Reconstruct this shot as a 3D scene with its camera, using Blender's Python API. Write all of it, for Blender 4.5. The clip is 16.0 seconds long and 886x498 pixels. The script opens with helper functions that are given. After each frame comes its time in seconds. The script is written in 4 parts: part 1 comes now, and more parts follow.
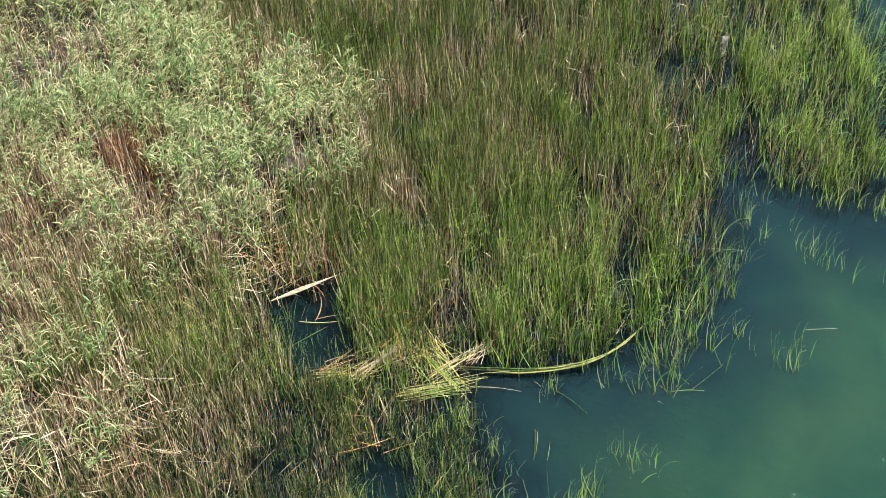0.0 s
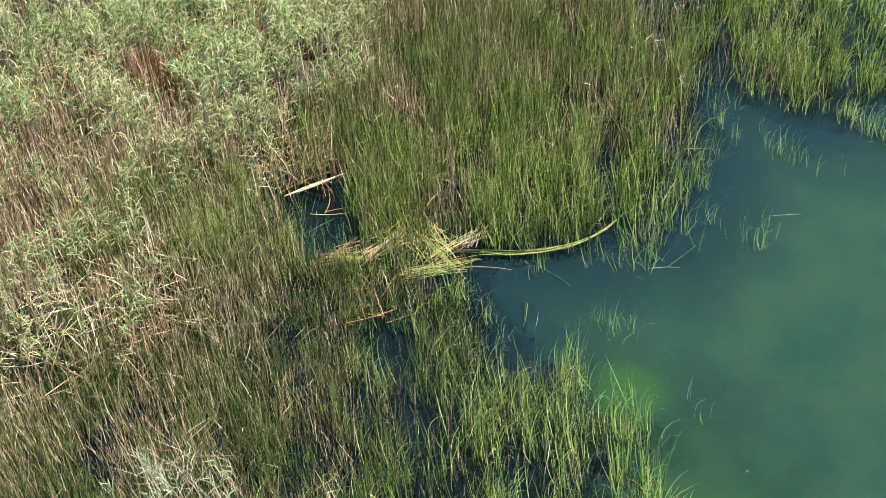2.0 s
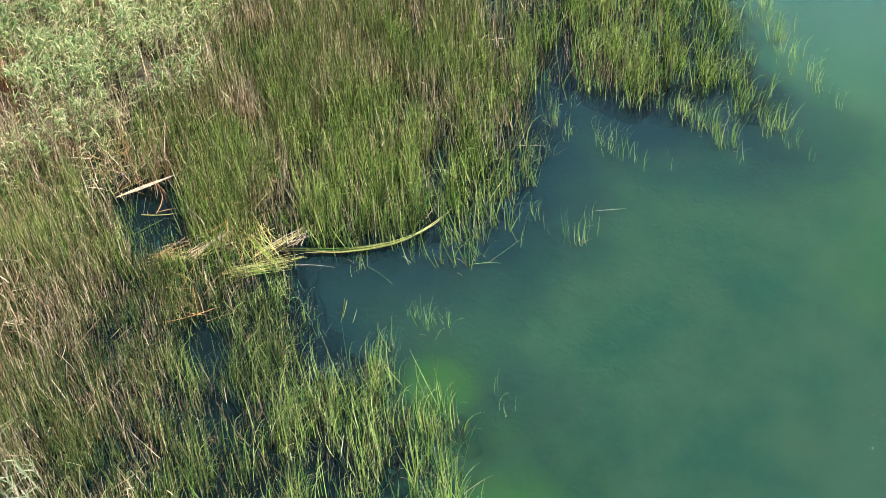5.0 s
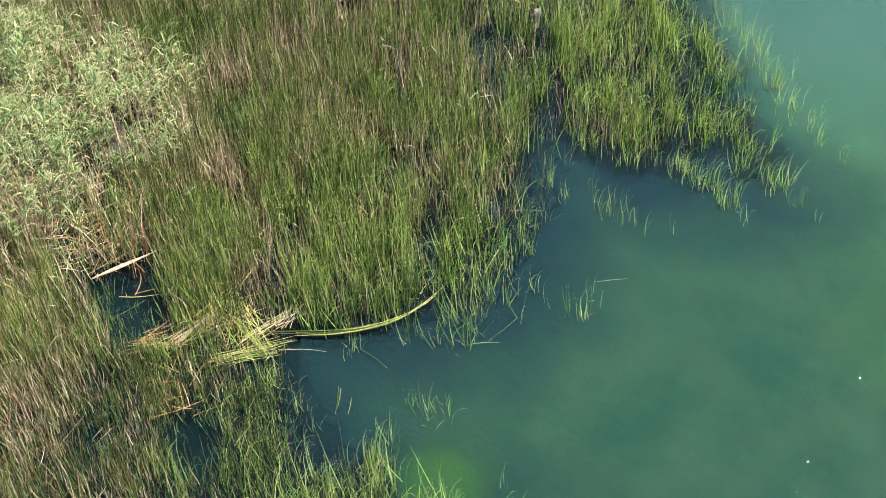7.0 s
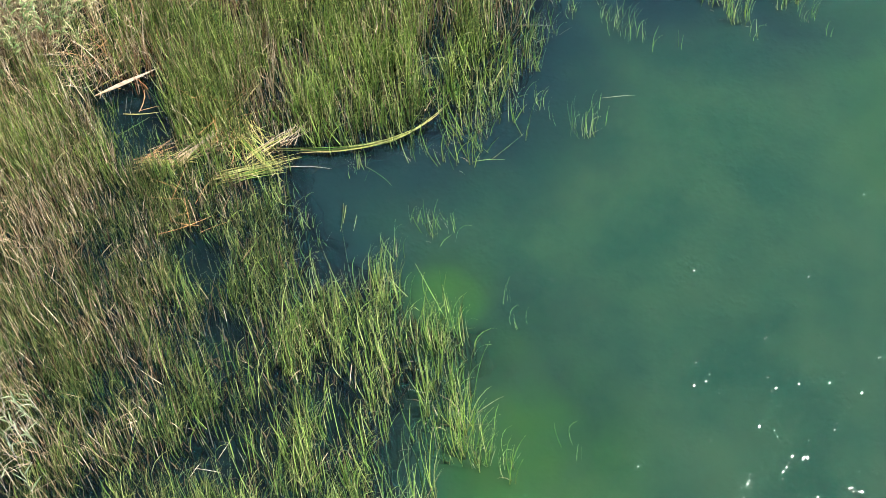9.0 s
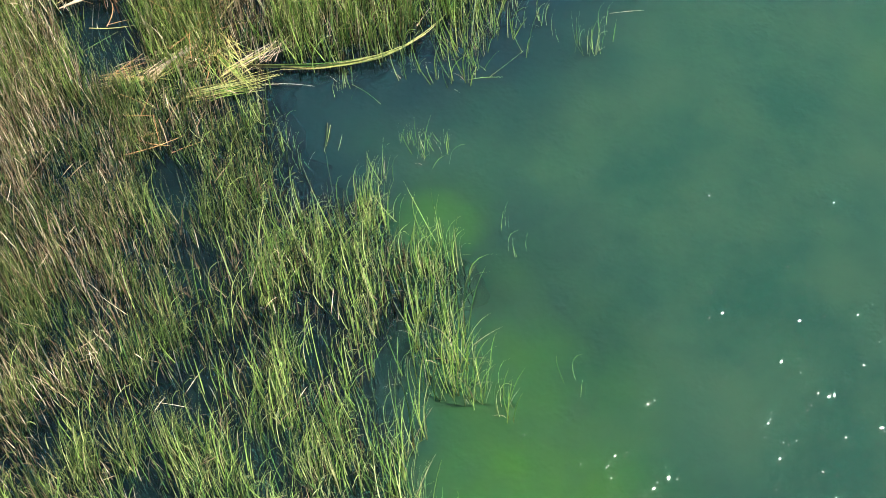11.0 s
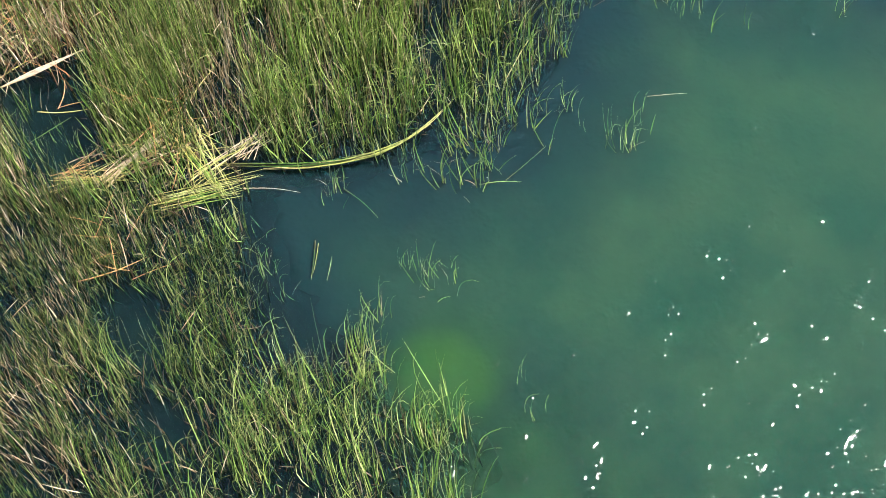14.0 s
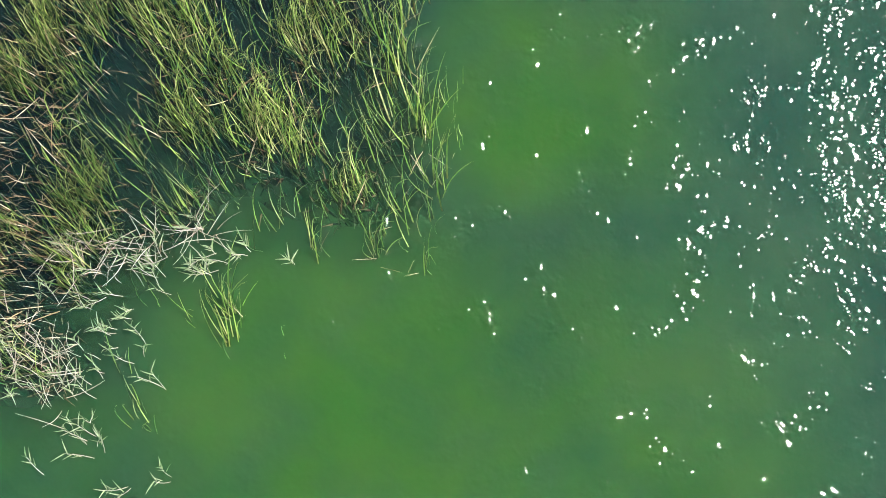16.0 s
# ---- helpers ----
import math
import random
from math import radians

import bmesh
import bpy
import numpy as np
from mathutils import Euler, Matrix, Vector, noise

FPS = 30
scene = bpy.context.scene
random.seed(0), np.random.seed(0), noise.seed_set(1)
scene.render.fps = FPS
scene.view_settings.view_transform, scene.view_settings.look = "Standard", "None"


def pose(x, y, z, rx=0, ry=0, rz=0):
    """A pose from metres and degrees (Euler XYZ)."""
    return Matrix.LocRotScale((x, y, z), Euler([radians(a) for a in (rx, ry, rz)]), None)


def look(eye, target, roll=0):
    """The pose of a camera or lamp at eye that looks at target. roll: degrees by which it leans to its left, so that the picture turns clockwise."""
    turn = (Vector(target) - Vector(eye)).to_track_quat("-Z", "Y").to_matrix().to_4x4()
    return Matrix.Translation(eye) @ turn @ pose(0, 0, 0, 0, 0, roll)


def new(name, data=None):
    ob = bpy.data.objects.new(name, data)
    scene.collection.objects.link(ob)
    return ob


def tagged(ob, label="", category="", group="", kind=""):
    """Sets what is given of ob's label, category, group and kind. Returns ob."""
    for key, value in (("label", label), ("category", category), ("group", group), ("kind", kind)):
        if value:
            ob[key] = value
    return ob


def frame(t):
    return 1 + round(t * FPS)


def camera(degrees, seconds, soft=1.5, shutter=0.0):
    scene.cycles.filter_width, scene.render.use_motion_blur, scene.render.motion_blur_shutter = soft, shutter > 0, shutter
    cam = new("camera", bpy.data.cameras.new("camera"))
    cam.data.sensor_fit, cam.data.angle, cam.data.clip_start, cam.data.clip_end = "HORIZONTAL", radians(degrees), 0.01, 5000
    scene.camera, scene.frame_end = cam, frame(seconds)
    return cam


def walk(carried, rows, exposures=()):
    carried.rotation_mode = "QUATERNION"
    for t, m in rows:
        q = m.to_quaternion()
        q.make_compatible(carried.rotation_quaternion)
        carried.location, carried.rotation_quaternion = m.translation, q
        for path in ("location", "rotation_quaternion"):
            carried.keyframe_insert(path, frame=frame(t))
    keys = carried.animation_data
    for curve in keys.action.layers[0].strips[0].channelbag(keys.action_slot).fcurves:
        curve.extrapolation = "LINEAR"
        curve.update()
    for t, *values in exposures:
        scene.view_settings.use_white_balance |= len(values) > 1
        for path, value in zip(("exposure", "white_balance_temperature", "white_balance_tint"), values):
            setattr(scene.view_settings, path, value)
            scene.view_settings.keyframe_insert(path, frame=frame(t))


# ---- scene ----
cam = camera(38.02, 16.0, soft=0.9)


def aim(x, y, z, yaw, down, roll):
    return pose(x, y, z, 90 - down, 0, yaw) @ pose(0, 0, 0, 0, 0, roll)


walk(cam, [
    (0, aim(-0.356, -12.653, 15.785, 1.50, 45.67, 0.71)),
    (0.5, aim(-0.325, -12.815, 15.764, 1.64, 45.51, 0.40)),
    (1, aim(-0.217, -13.860, 15.762, 1.87, 45.36, 0.11)),
    (1.5, aim(-0.150, -14.672, 15.886, 1.93, 45.46, -0.18)),
    (2, aim(-0.082, -15.417, 15.881, 2.04, 45.44, -0.38)),
    (2.5, aim(-0.057, -15.683, 15.971, 2.04, 45.62, -0.47)),
    (3, aim(0.452, -15.749, 15.977, 2.01, 45.69, -0.44)),
    (3.5, aim(1.474, -15.745, 15.993, 2.15, 45.67, -0.47)),
    (4, aim(2.519, -15.758, 16.074, 1.86, 45.66, -0.17)),
    (4.2, aim(2.808, -15.739, 16.091, 1.85, 45.64, -0.20)),
    (6.3, aim(2.032, -14.349, 16.440, -2.00, 46.25, 0.55)),
    (6.5, aim(2.064, -14.021, 16.486, -1.81, 46.36, 0.36)),
    (7, aim(2.020, -13.666, 16.510, -1.82, 46.45, 0.41)),
    (7.5, aim(2.071, -13.606, 16.511, -1.51, 47.23, 0.17)),
    (8, aim(2.069, -13.709, 16.437, -1.29, 52.43, -0.12)),
    (8.5, aim(2.108, -13.600, 16.564, -1.12, 54.70, -0.16)),
    (9, aim(2.127, -13.655, 16.523, -1.06, 54.64, -0.23)),
    (9.5, aim(2.143, -13.857, 15.857, -1.06, 54.25, -0.22)),
    (9.7, aim(2.229, -13.777, 15.633, -0.73, 54.65, -0.40)),
    (11.8, aim(2.228, -12.461, 14.299, -1.30, 55.63, 0.22)),
    (12, aim(2.294, -11.925, 14.234, -0.99, 55.66, 0.01)),
    (12.5, aim(2.310, -10.242, 14.279, -0.97, 56.33, 0.10)),
    (13, aim(2.320, -9.052, 14.297, -0.76, 56.63, -0.02)),
    (13.5, aim(2.286, -8.739, 14.395, -0.80, 56.80, 0.10)),
    (14, aim(2.306, -8.784, 14.371, -0.53, 61.97, -0.01)),
    (14.5, aim(2.349, -8.791, 14.392, -0.12, 68.30, -0.23)),
    (15, aim(2.319, -8.933, 14.363, -0.31, 74.95, -0.08)),
    (15.5, aim(2.318, -9.363, 14.244, -0.34, 80.76, 0.09)),
    (16, aim(2.310, -9.740, 14.161, -0.12, 86.78, -0.01)),
], exposures=[(0, 1.97), (3, 2.02), (7, 2.15), (9.5, 2.13), (12, 2.22), (14, 2.22), (15, 2.12), (16, 2.00)])

# ---- light: a high sun over the lake's open side, clear sky ----
SUN = Vector((0.50, 0.14, 1.0)).normalized()
world = bpy.data.worlds.new("sky")
scene.world = world
world.use_nodes = True
wn = world.node_tree.nodes
sky = wn.new("ShaderNodeTexSky")
sky.sky_type = "NISHITA"
sky.sun_disc = False
sky.dust_density = 0.6
sky.sun_elevation = math.asin(SUN.z)
sky.sun_rotation = math.atan2(SUN.x, SUN.y)
world.node_tree.links.new(sky.outputs[0], wn["Background"].inputs[0])
wn["Background"].inputs[1].default_value = 0.067
sun_data = bpy.data.lights.new("sun", "SUN")
sun_data.energy, sun_data.angle, sun_data.color = 5.0, radians(0.53), (1.0, 0.95, 0.87)
sun = new("sun", sun_data)
sun.matrix_world = look(SUN * 60, (0, 0, 0))

# ---- materials ----


def material(name):
    m = bpy.data.materials.new(name)
    m.use_nodes = True
    nt = m.node_tree
    nt.nodes.clear()
    return m, nt, nt.nodes.new("ShaderNodeOutputMaterial")


def node(nt, kind, **values):
    n = nt.nodes.new(kind)
    for key, value in values.items():
        n.inputs[key.replace("_", " ")].default_value = value
    return n


def ramp(nt, source, stops, smooth=False):
    n = nt.nodes.new("ShaderNodeValToRGB")
    e = n.color_ramp.elements
    while len(e) < len(stops):
        e.new(0.5)
    for el, (at, c) in zip(e, stops):
        el.position, el.color = at, (*c, 1)
    if smooth:
        n.color_ramp.interpolation = "EASE"
    nt.links.new(source, n.inputs[0])
    return n.outputs[0]


def blend(nt, fac, a, b, mode="MIX"):
    n = nt.nodes.new("ShaderNodeMix")
    n.data_type, n.blend_type = "RGBA", mode
    for slot, value in ((0, fac), (6, a), (7, b)):
        if isinstance(value, (int, float)):
            n.inputs[slot].default_value = value
        elif isinstance(value, tuple):
            n.inputs[slot].default_value = (*value, 1)
        else:
            nt.links.new(value, n.inputs[slot])
    return n.outputs[2]


def maths(nt, op, a, b=None, clamp=False):
    n = nt.nodes.new("ShaderNodeMath")
    n.operation, n.use_clamp = op, clamp
    for slot, value in ((0, a), (1, b)):
        if value is None:
            continue
        if isinstance(value, (int, float)):
            n.inputs[slot].default_value = value
        else:
            nt.links.new(value, n.inputs[slot])
    return n.outputs[0]


def noise_of(nt, scale, detail=3.0, rough=0.55, coords=None):
    n = node(nt, "ShaderNodeTexNoise", Scale=scale, Detail=detail, Roughness=rough)
    if coords is None:
        coords = nt.nodes.new("ShaderNodeNewGeometry").outputs["Position"]
    nt.links.new(coords, n.inputs["Vector"])
    return n.outputs[0]


def leaf_material(name, stops, foot, tip, through_light=0.35, gloss=0.34, single=False, patch=0.0, shine=0.5):
    """Blades and leaves: a colour for each one, a browner foot, a dry tip and fine streaks along it, deepened to
    imitate light caught in part.
    """
    m, nt, out = material(name)
    if single:
        pick = nt.nodes.new("ShaderNodeObjectInfo").outputs["Random"]
    else:
        pick = nt.nodes.new("ShaderNodeNewGeometry").outputs["Random Per Island"]
    if patch:
        wide = noise_of(nt, 0.55, 2.0)
        pick = maths(nt, "ADD", pick, maths(nt, "MULTIPLY", maths(nt, "SUBTRACT", wide, 0.5), patch), clamp=True)
    col = ramp(nt, pick, stops)
    uv = nt.nodes.new("ShaderNodeUVMap")
    sep = nt.nodes.new("ShaderNodeSeparateXYZ")
    nt.links.new(uv.outputs[0], sep.inputs[0])
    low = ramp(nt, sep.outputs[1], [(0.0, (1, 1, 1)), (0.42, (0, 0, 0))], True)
    high = ramp(nt, sep.outputs[1], [(0.72, (0, 0, 0)), (1.0, (0.8, 0.8, 0.8))], True)
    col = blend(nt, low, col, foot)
    col = blend(nt, high, col, tip)
    # Streaks strong enough to paint broken light and dark along the leaf.
    lit_streak = noise_of(nt, 15.0, 3.0, 0.65)
    col = blend(nt, 0.65, col, ramp(nt, lit_streak, [(0.34, (0.26, 0.25, 0.21)), (0.60, (1, 1, 1))]), "MULTIPLY")
    p = node(nt, "ShaderNodeBsdfPrincipled", Roughness=gloss)
    p.inputs["Specular IOR Level"].default_value = shine
    nt.links.new(col, p.inputs["Base Color"])
    t = nt.nodes.new("ShaderNodeBsdfTranslucent")
    nt.links.new(blend(nt, 0.5, col, (0.92, 1.0, 0.5), "MULTIPLY"), t.inputs[0])
    mix = nt.nodes.new("ShaderNodeMixShader")
    mix.inputs[0].default_value = through_light
    nt.links.new(p.outputs[0], mix.inputs[1])
    nt.links.new(t.outputs[0], mix.inputs[2])
    nt.links.new(mix.outputs[0], out.inputs[0])
    return m


GREEN = [(0.0, (0.022, 0.060, 0.015)), (0.22, (0.082, 0.18, 0.036)), (0.5, (0.195, 0.335, 0.066)), (0.8, (0.39, 0.525, 0.13)), (1.0, (0.60, 0.61, 0.30))]
# Dark green leaves, with the shade inside the beds put into their colour.
DEEP_SHADE = [(0.0, (0.010, 0.024, 0.007)), (0.35, (0.030, 0.064, 0.016)), (0.7, (0.085, 0.140, 0.036)), (1.0, (0.25, 0.25, 0.11))]
DEAD = [(0.0, (0.10, 0.058, 0.028)), (0.3, (0.26, 0.175, 0.10)), (0.65, (0.45, 0.35, 0.22)), (1.0, (0.66, 0.56, 0.41))]
PALE = [(0.0, (0.05, 0.13, 0.035)), (0.3, (0.15, 0.275, 0.085)), (0.60, (0.355, 0.455, 0.195)), (0.80, (0.50, 0.46, 0.235)), (1.0, (0.62, 0.52, 0.35))]
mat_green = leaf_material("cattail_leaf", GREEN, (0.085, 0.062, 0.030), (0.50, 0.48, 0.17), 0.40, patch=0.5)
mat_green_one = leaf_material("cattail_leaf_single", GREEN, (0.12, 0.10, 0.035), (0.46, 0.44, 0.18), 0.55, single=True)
mat_deep_shade = leaf_material("cattail_leaf_deep_shade", DEEP_SHADE, (0.045, 0.032, 0.018), (0.26, 0.25, 0.09), 0.22, 0.5, patch=0.5, shine=0.2)
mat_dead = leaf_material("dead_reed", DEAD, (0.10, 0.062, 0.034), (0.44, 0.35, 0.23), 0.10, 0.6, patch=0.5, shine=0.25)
mat_dead_one = leaf_material("dead_reed_single", DEAD, (0.2, 0.13, 0.07), (0.42, 0.33, 0.22), 0.12, 0.6, single=True)
mat_stub = leaf_material("rotten_reed", [(0.0, (0.030, 0.020, 0.012)), (0.6, (0.075, 0.056, 0.032)), (1.0, (0.17, 0.13, 0.082))], (0.03, 0.022, 0.014), (0.14, 0.10, 0.06), 0.05, 0.7, patch=0.5, shine=0.1)
mat_stem = leaf_material("reed_grass_stem", [(0.0, (0.085, 0.045, 0.022)), (0.6, (0.19, 0.115, 0.06)), (1.0, (0.36, 0.27, 0.17))], (0.07, 0.035, 0.018), (0.36, 0.31, 0.18), 0.1, 0.6, patch=0.5)
mat_pale = leaf_material("reed_grass_leaf", PALE, (0.16, 0.20, 0.07), (0.46, 0.44, 0.25), 0.42, 0.42, patch=0.8)
mat_pale_one = leaf_material("reed_grass_leaf_single", [(0.0, (0.09, 0.145, 0.065)), (0.5, (0.165, 0.225, 0.115)), (1.0, (0.26, 0.30, 0.19))], (0.15, 0.19, 0.09), (0.29, 0.31, 0.21), 0.30, 0.42, single=True)
mat_rust = leaf_material("rusty_leaf", [(0.0, (0.09, 0.035, 0.015)), (0.5, (0.19, 0.075, 0.03)), (1.0, (0.30, 0.15, 0.06))],
                         (0.10, 0.05, 0.03), (0.25, 0.13, 0.07), 0.15, 0.7)
mat_straw = leaf_material("straw", [(0.0, (0.17, 0.21, 0.035)), (0.5, (0.31, 0.32, 0.065)), (0.85, (0.44, 0.39, 0.14)), (1.0, (0.54, 0.43, 0.24))],
                          (0.34, 0.28, 0.10), (0.45, 0.41, 0.14), 0.15, 0.5, single=True)
mat_bleached = leaf_material("bleached_stalk", [(0.0, (0.22, 0.17, 0.11)), (1.0, (0.40, 0.33, 0.24))],
                             (0.40, 0.28, 0.16), (0.56, 0.47, 0.34), 0.05, 0.5, single=True)
mat_grey = leaf_material("grey_stalk", [(0.0, (0.25, 0.21, 0.18)), (1.0, (0.48, 0.43, 0.39))],
                         (0.30, 0.22, 0.17), (0.52, 0.47, 0.42), 0.05, 0.6, single=True)
mat_orange = leaf_material("orange_stalk", [(0.0, (0.30, 0.15, 0.05)), (1.0, (0.50, 0.28, 0.10))],
                           (0.3, 0.13, 0.06), (0.5, 0.32, 0.14), 0.05, 0.5, single=True)


def ground_material():
    """Silt and peat: dark mud under the reeds, soft green weed patches on the lake's floor."""
    m, nt, out = material("lake_floor")
    pos = nt.nodes.new("ShaderNodeNewGeometry").outputs["Position"]
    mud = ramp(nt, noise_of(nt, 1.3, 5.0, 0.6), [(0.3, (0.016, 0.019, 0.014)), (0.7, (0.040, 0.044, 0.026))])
    # Bank litter, near-black: the deep shade under the grass is put into its colour.
    litter_in_shade = ramp(nt, noise_of(nt, 14.0, 6.0, 0.7), [(0.35, (0.008, 0.006, 0.004)), (0.65, (0.024, 0.017, 0.011))])
    sep = nt.nodes.new("ShaderNodeSeparateXYZ")
    nt.links.new(pos, sep.inputs[0])
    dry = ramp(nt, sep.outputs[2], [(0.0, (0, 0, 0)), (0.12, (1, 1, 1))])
    weed = None
    wob = maths(nt, "MULTIPLY", maths(nt, "SUBTRACT", noise_of(nt, 0.7, 3.0, 0.6), 0.5), 2.2)
    for x, y, r in WEED:
        far = nt.nodes.new("ShaderNodeVectorMath")
        far.operation = "DISTANCE"
        flat = nt.nodes.new("ShaderNodeCombineXYZ")
        nt.links.new(sep.outputs[0], flat.inputs[0])
        nt.links.new(sep.outputs[1], flat.inputs[1])
        nt.links.new(flat.outputs[0], far.inputs[0])
        far.inputs[1].default_value = (x, y, 0)
        near = maths(nt, "SUBTRACT", 1.0, maths(nt, "DIVIDE", far.outputs["Value"], r))
        near = maths(nt, "ADD", near, maths(nt, "MULTIPLY", wob, 0.5))
        weed = near if weed is None else maths(nt, "MAXIMUM", weed, near)
    weed = ramp(nt, weed, [(0.0, (0, 0, 0)), (0.62, (1, 1, 1))], True)
    moss = ramp(nt, noise_of(nt, 2.2, 4.0), [(0.3, (0.155, 0.205, 0.018)), (0.7, (0.25, 0.28, 0.028))])
    col = blend(nt, weed, mud, moss)
    col = blend(nt, dry, col, litter_in_shade)
    p = node(nt, "ShaderNodeBsdfPrincipled", Roughness=0.9)
    nt.links.new(col, p.inputs["Base Color"])
    b = node(nt, "ShaderNodeBump", Strength=0.3, Distance=0.03)
    nt.links.new(noise_of(nt, 9.0, 3.0), b.inputs["Height"])
    nt.links.new(b.outputs[0], p.inputs["Normal"])
    nt.links.new(p.outputs[0], out.inputs[0])
    return m


def water_material():
    """Turbid lake water: cloudy body colour with reed shade and sky sheen painted in, half clear to what lies under it,
    with small ripples on top.
    """
    m, nt, out = material("lake_water")
    cloud = noise_of(nt, 0.62, 4.0, 0.6)
    body = ramp(nt, cloud, [(0.36, (0.0056, 0.0220, 0.0142)), (0.7, (0.0120, 0.0315, 0.0172))])
    bloom = nt.nodes.new("ShaderNodeAttribute")
    bloom.attribute_name = "bloom"
    algae = ramp(nt, cloud, [(0.3, (0.0105, 0.0400, 0.0066)), (0.7, (0.0165, 0.0480, 0.0080))])
    body = blend(nt, maths(nt, "MULTIPLY", bloom.outputs["Fac"], ramp(nt, noise_of(nt, 1.1, 3.0), [(0.3, (0.55, 0.55, 0.55)), (0.6, (1, 1, 1))]), clamp=True), body, algae)
    # Paler teal to the northeast: grazing sky reflection put into the body colour.
    sky_sheen = nt.nodes.new("ShaderNodeAttribute")
    sky_sheen.attribute_name = "sky_sheen"
    body = blend(nt, sky_sheen.outputs["Fac"], body, (0.0190, 0.0520, 0.0380))
    depth = nt.nodes.new("ShaderNodeAttribute")
    depth.attribute_name = "depth"
    # Darker blue body near the reeds: their shade and reflection put into the colour.
    shade_fade = nt.nodes.new("ShaderNodeAttribute")
    shade_fade.attribute_name = "shade_fade"
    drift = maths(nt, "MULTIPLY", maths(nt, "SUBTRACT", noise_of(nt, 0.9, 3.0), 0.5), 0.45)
    beyond_shade = ramp(nt, maths(nt, "ADD", shade_fade.outputs["Fac"], drift), [(0.08, (0, 0, 0)), (0.95, (1, 1, 1))], True)
    body = blend(nt, maths(nt, "MAXIMUM", beyond_shade, bloom.outputs["Fac"]), (0.0027, 0.0094, 0.0114), body)
    d = node(nt, "ShaderNodeSubsurfaceScattering", Scale=0.22, Radius=(0.5, 1.0, 0.9))
    nt.links.new(body, d.inputs[0])
    clear = nt.nodes.new("ShaderNodeBsdfTransparent")
    clear.inputs[0].default_value = (0.22, 0.40, 0.38, 1)
    under = nt.nodes.new("ShaderNodeMixShader")
    haze = maths(nt, "ADD", depth.outputs["Fac"], maths(nt, "MULTIPLY", maths(nt, "SUBTRACT", noise_of(nt, 0.8, 3.0), 0.5), 0.25))
    murk = nt.nodes.new("ShaderNodeMapRange")
    for slot, value in ((1, 0.60), (2, 0.84), (3, 0.66), (4, 0.0)):
        murk.inputs[slot].default_value = value
    nt.links.new(haze, murk.inputs[0])
    nt.links.new(maths(nt, "MULTIPLY", murk.outputs[0], maths(nt, "SUBTRACT", 1.0, maths(nt, "MULTIPLY", bloom.outputs["Fac"], 0.5))), under.inputs[0])
    nt.links.new(d.outputs[0], under.inputs[1])
    nt.links.new(clear.outputs[0], under.inputs[2])
    place = nt.nodes.new("ShaderNodeNewGeometry").outputs["Position"]
    turned = node(nt, "ShaderNodeVectorRotate", Angle=0.6)
    nt.links.new(place, turned.inputs["Vector"])
    ripple = noise_of(nt, 10.0, 1.5, 0.45, turned.outputs[0])
    gust = ramp(nt, noise_of(nt, 1.9, 3.0), [(0.36, (0.40, 0.40, 0.40)), (0.53, (0.92, 0.92, 0.92)), (0.67, (2.0, 2.0, 2.0)), (0.78, (2.6, 2.6, 2.6))], True)
    ripple = maths(nt, "MULTIPLY", ripple, gust)
    swell = noise_of(nt, 1.6, 2.0, 0.5)
    b = node(nt, "ShaderNodeBump", Strength=1.0, Distance=0.0125)
    nt.links.new(maths(nt, "ADD", ripple, maths(nt, "MULTIPLY", swell, 0.15)), b.inputs["Height"])
    g = node(nt, "ShaderNodeBsdfGlossy", Roughness=0.125)
    g.distribution = "BECKMANN"
    nt.links.new(b.outputs[0], g.inputs["Normal"])
    fr = node(nt, "ShaderNodeFresnel", IOR=1.33)
    top = nt.nodes.new("ShaderNodeMixShader")
    nt.links.new(fr.outputs[0], top.inputs[0])
    nt.links.new(under.outputs[0], top.inputs[1])
    nt.links.new(g.outputs[0], top.inputs[2])
    nt.links.new(top.outputs[0], out.inputs[0])
    return m


# ---- plan of the shore ----
REEDS = [(8.2, 16), (8.4, 9.05), (8.7, 6.7), (8.95, 4.5), (8.75, 3.8), (8.35, 3.8), (8.1, 4.7), (6.65, 4.0), (6.0, 3.95), (5.5, 4.4), (5.0, 4.7),
         (4.45, 4.7), (4.1, 3.1), (3.7, 1.95), (3.3, 1.25), (2.9, 0.85), (2.5, 0.95), (1.86, 0.42), (1.06, 0.15), (0.1, 0.12), (0.0, -0.3), (0.0, -0.86), (0.15, -1.54),
         (0.2, -2.1), (0.5, -2.5), (1.1, -2.65), (1.6, -2.75), (1.85, -3.2), (2.7, -3.5), (2.9, -4.1), (2.2, -4.3), (1.65, -4.9),
         (1.5, -6.1), (1.85, -6.7), (1.95, -7.6), (1.75, -8.6), (1.5, -8.9), (1.04, -8.9), (0.66, -8.6), (-0.08, -8.5), (-0.25, -8.8),
         (-0.8, -9.2), (-1.6, -9.7), (-1.5, -10.2), (-1.6, -10.6), (-2.1, -10.75), (-2.8, -10.6), (-5, -11), (-15, -12), (-15, 16)]
POOLS = [[(-3.5, 1.4), (-2.5, 1.9), (-2.35, 1.03), (-2.2, 0.15), (-2.84, 0.0), (-3.2, 0.7)],
         [(-1.99, -1.6), (-0.92, -1.5), (-0.96, -2.65), (-1.73, -2.75)],
         [(-1.0, -0.40), (0.0, -0.36), (0.1, -0.9), (-0.5, -0.65)]]
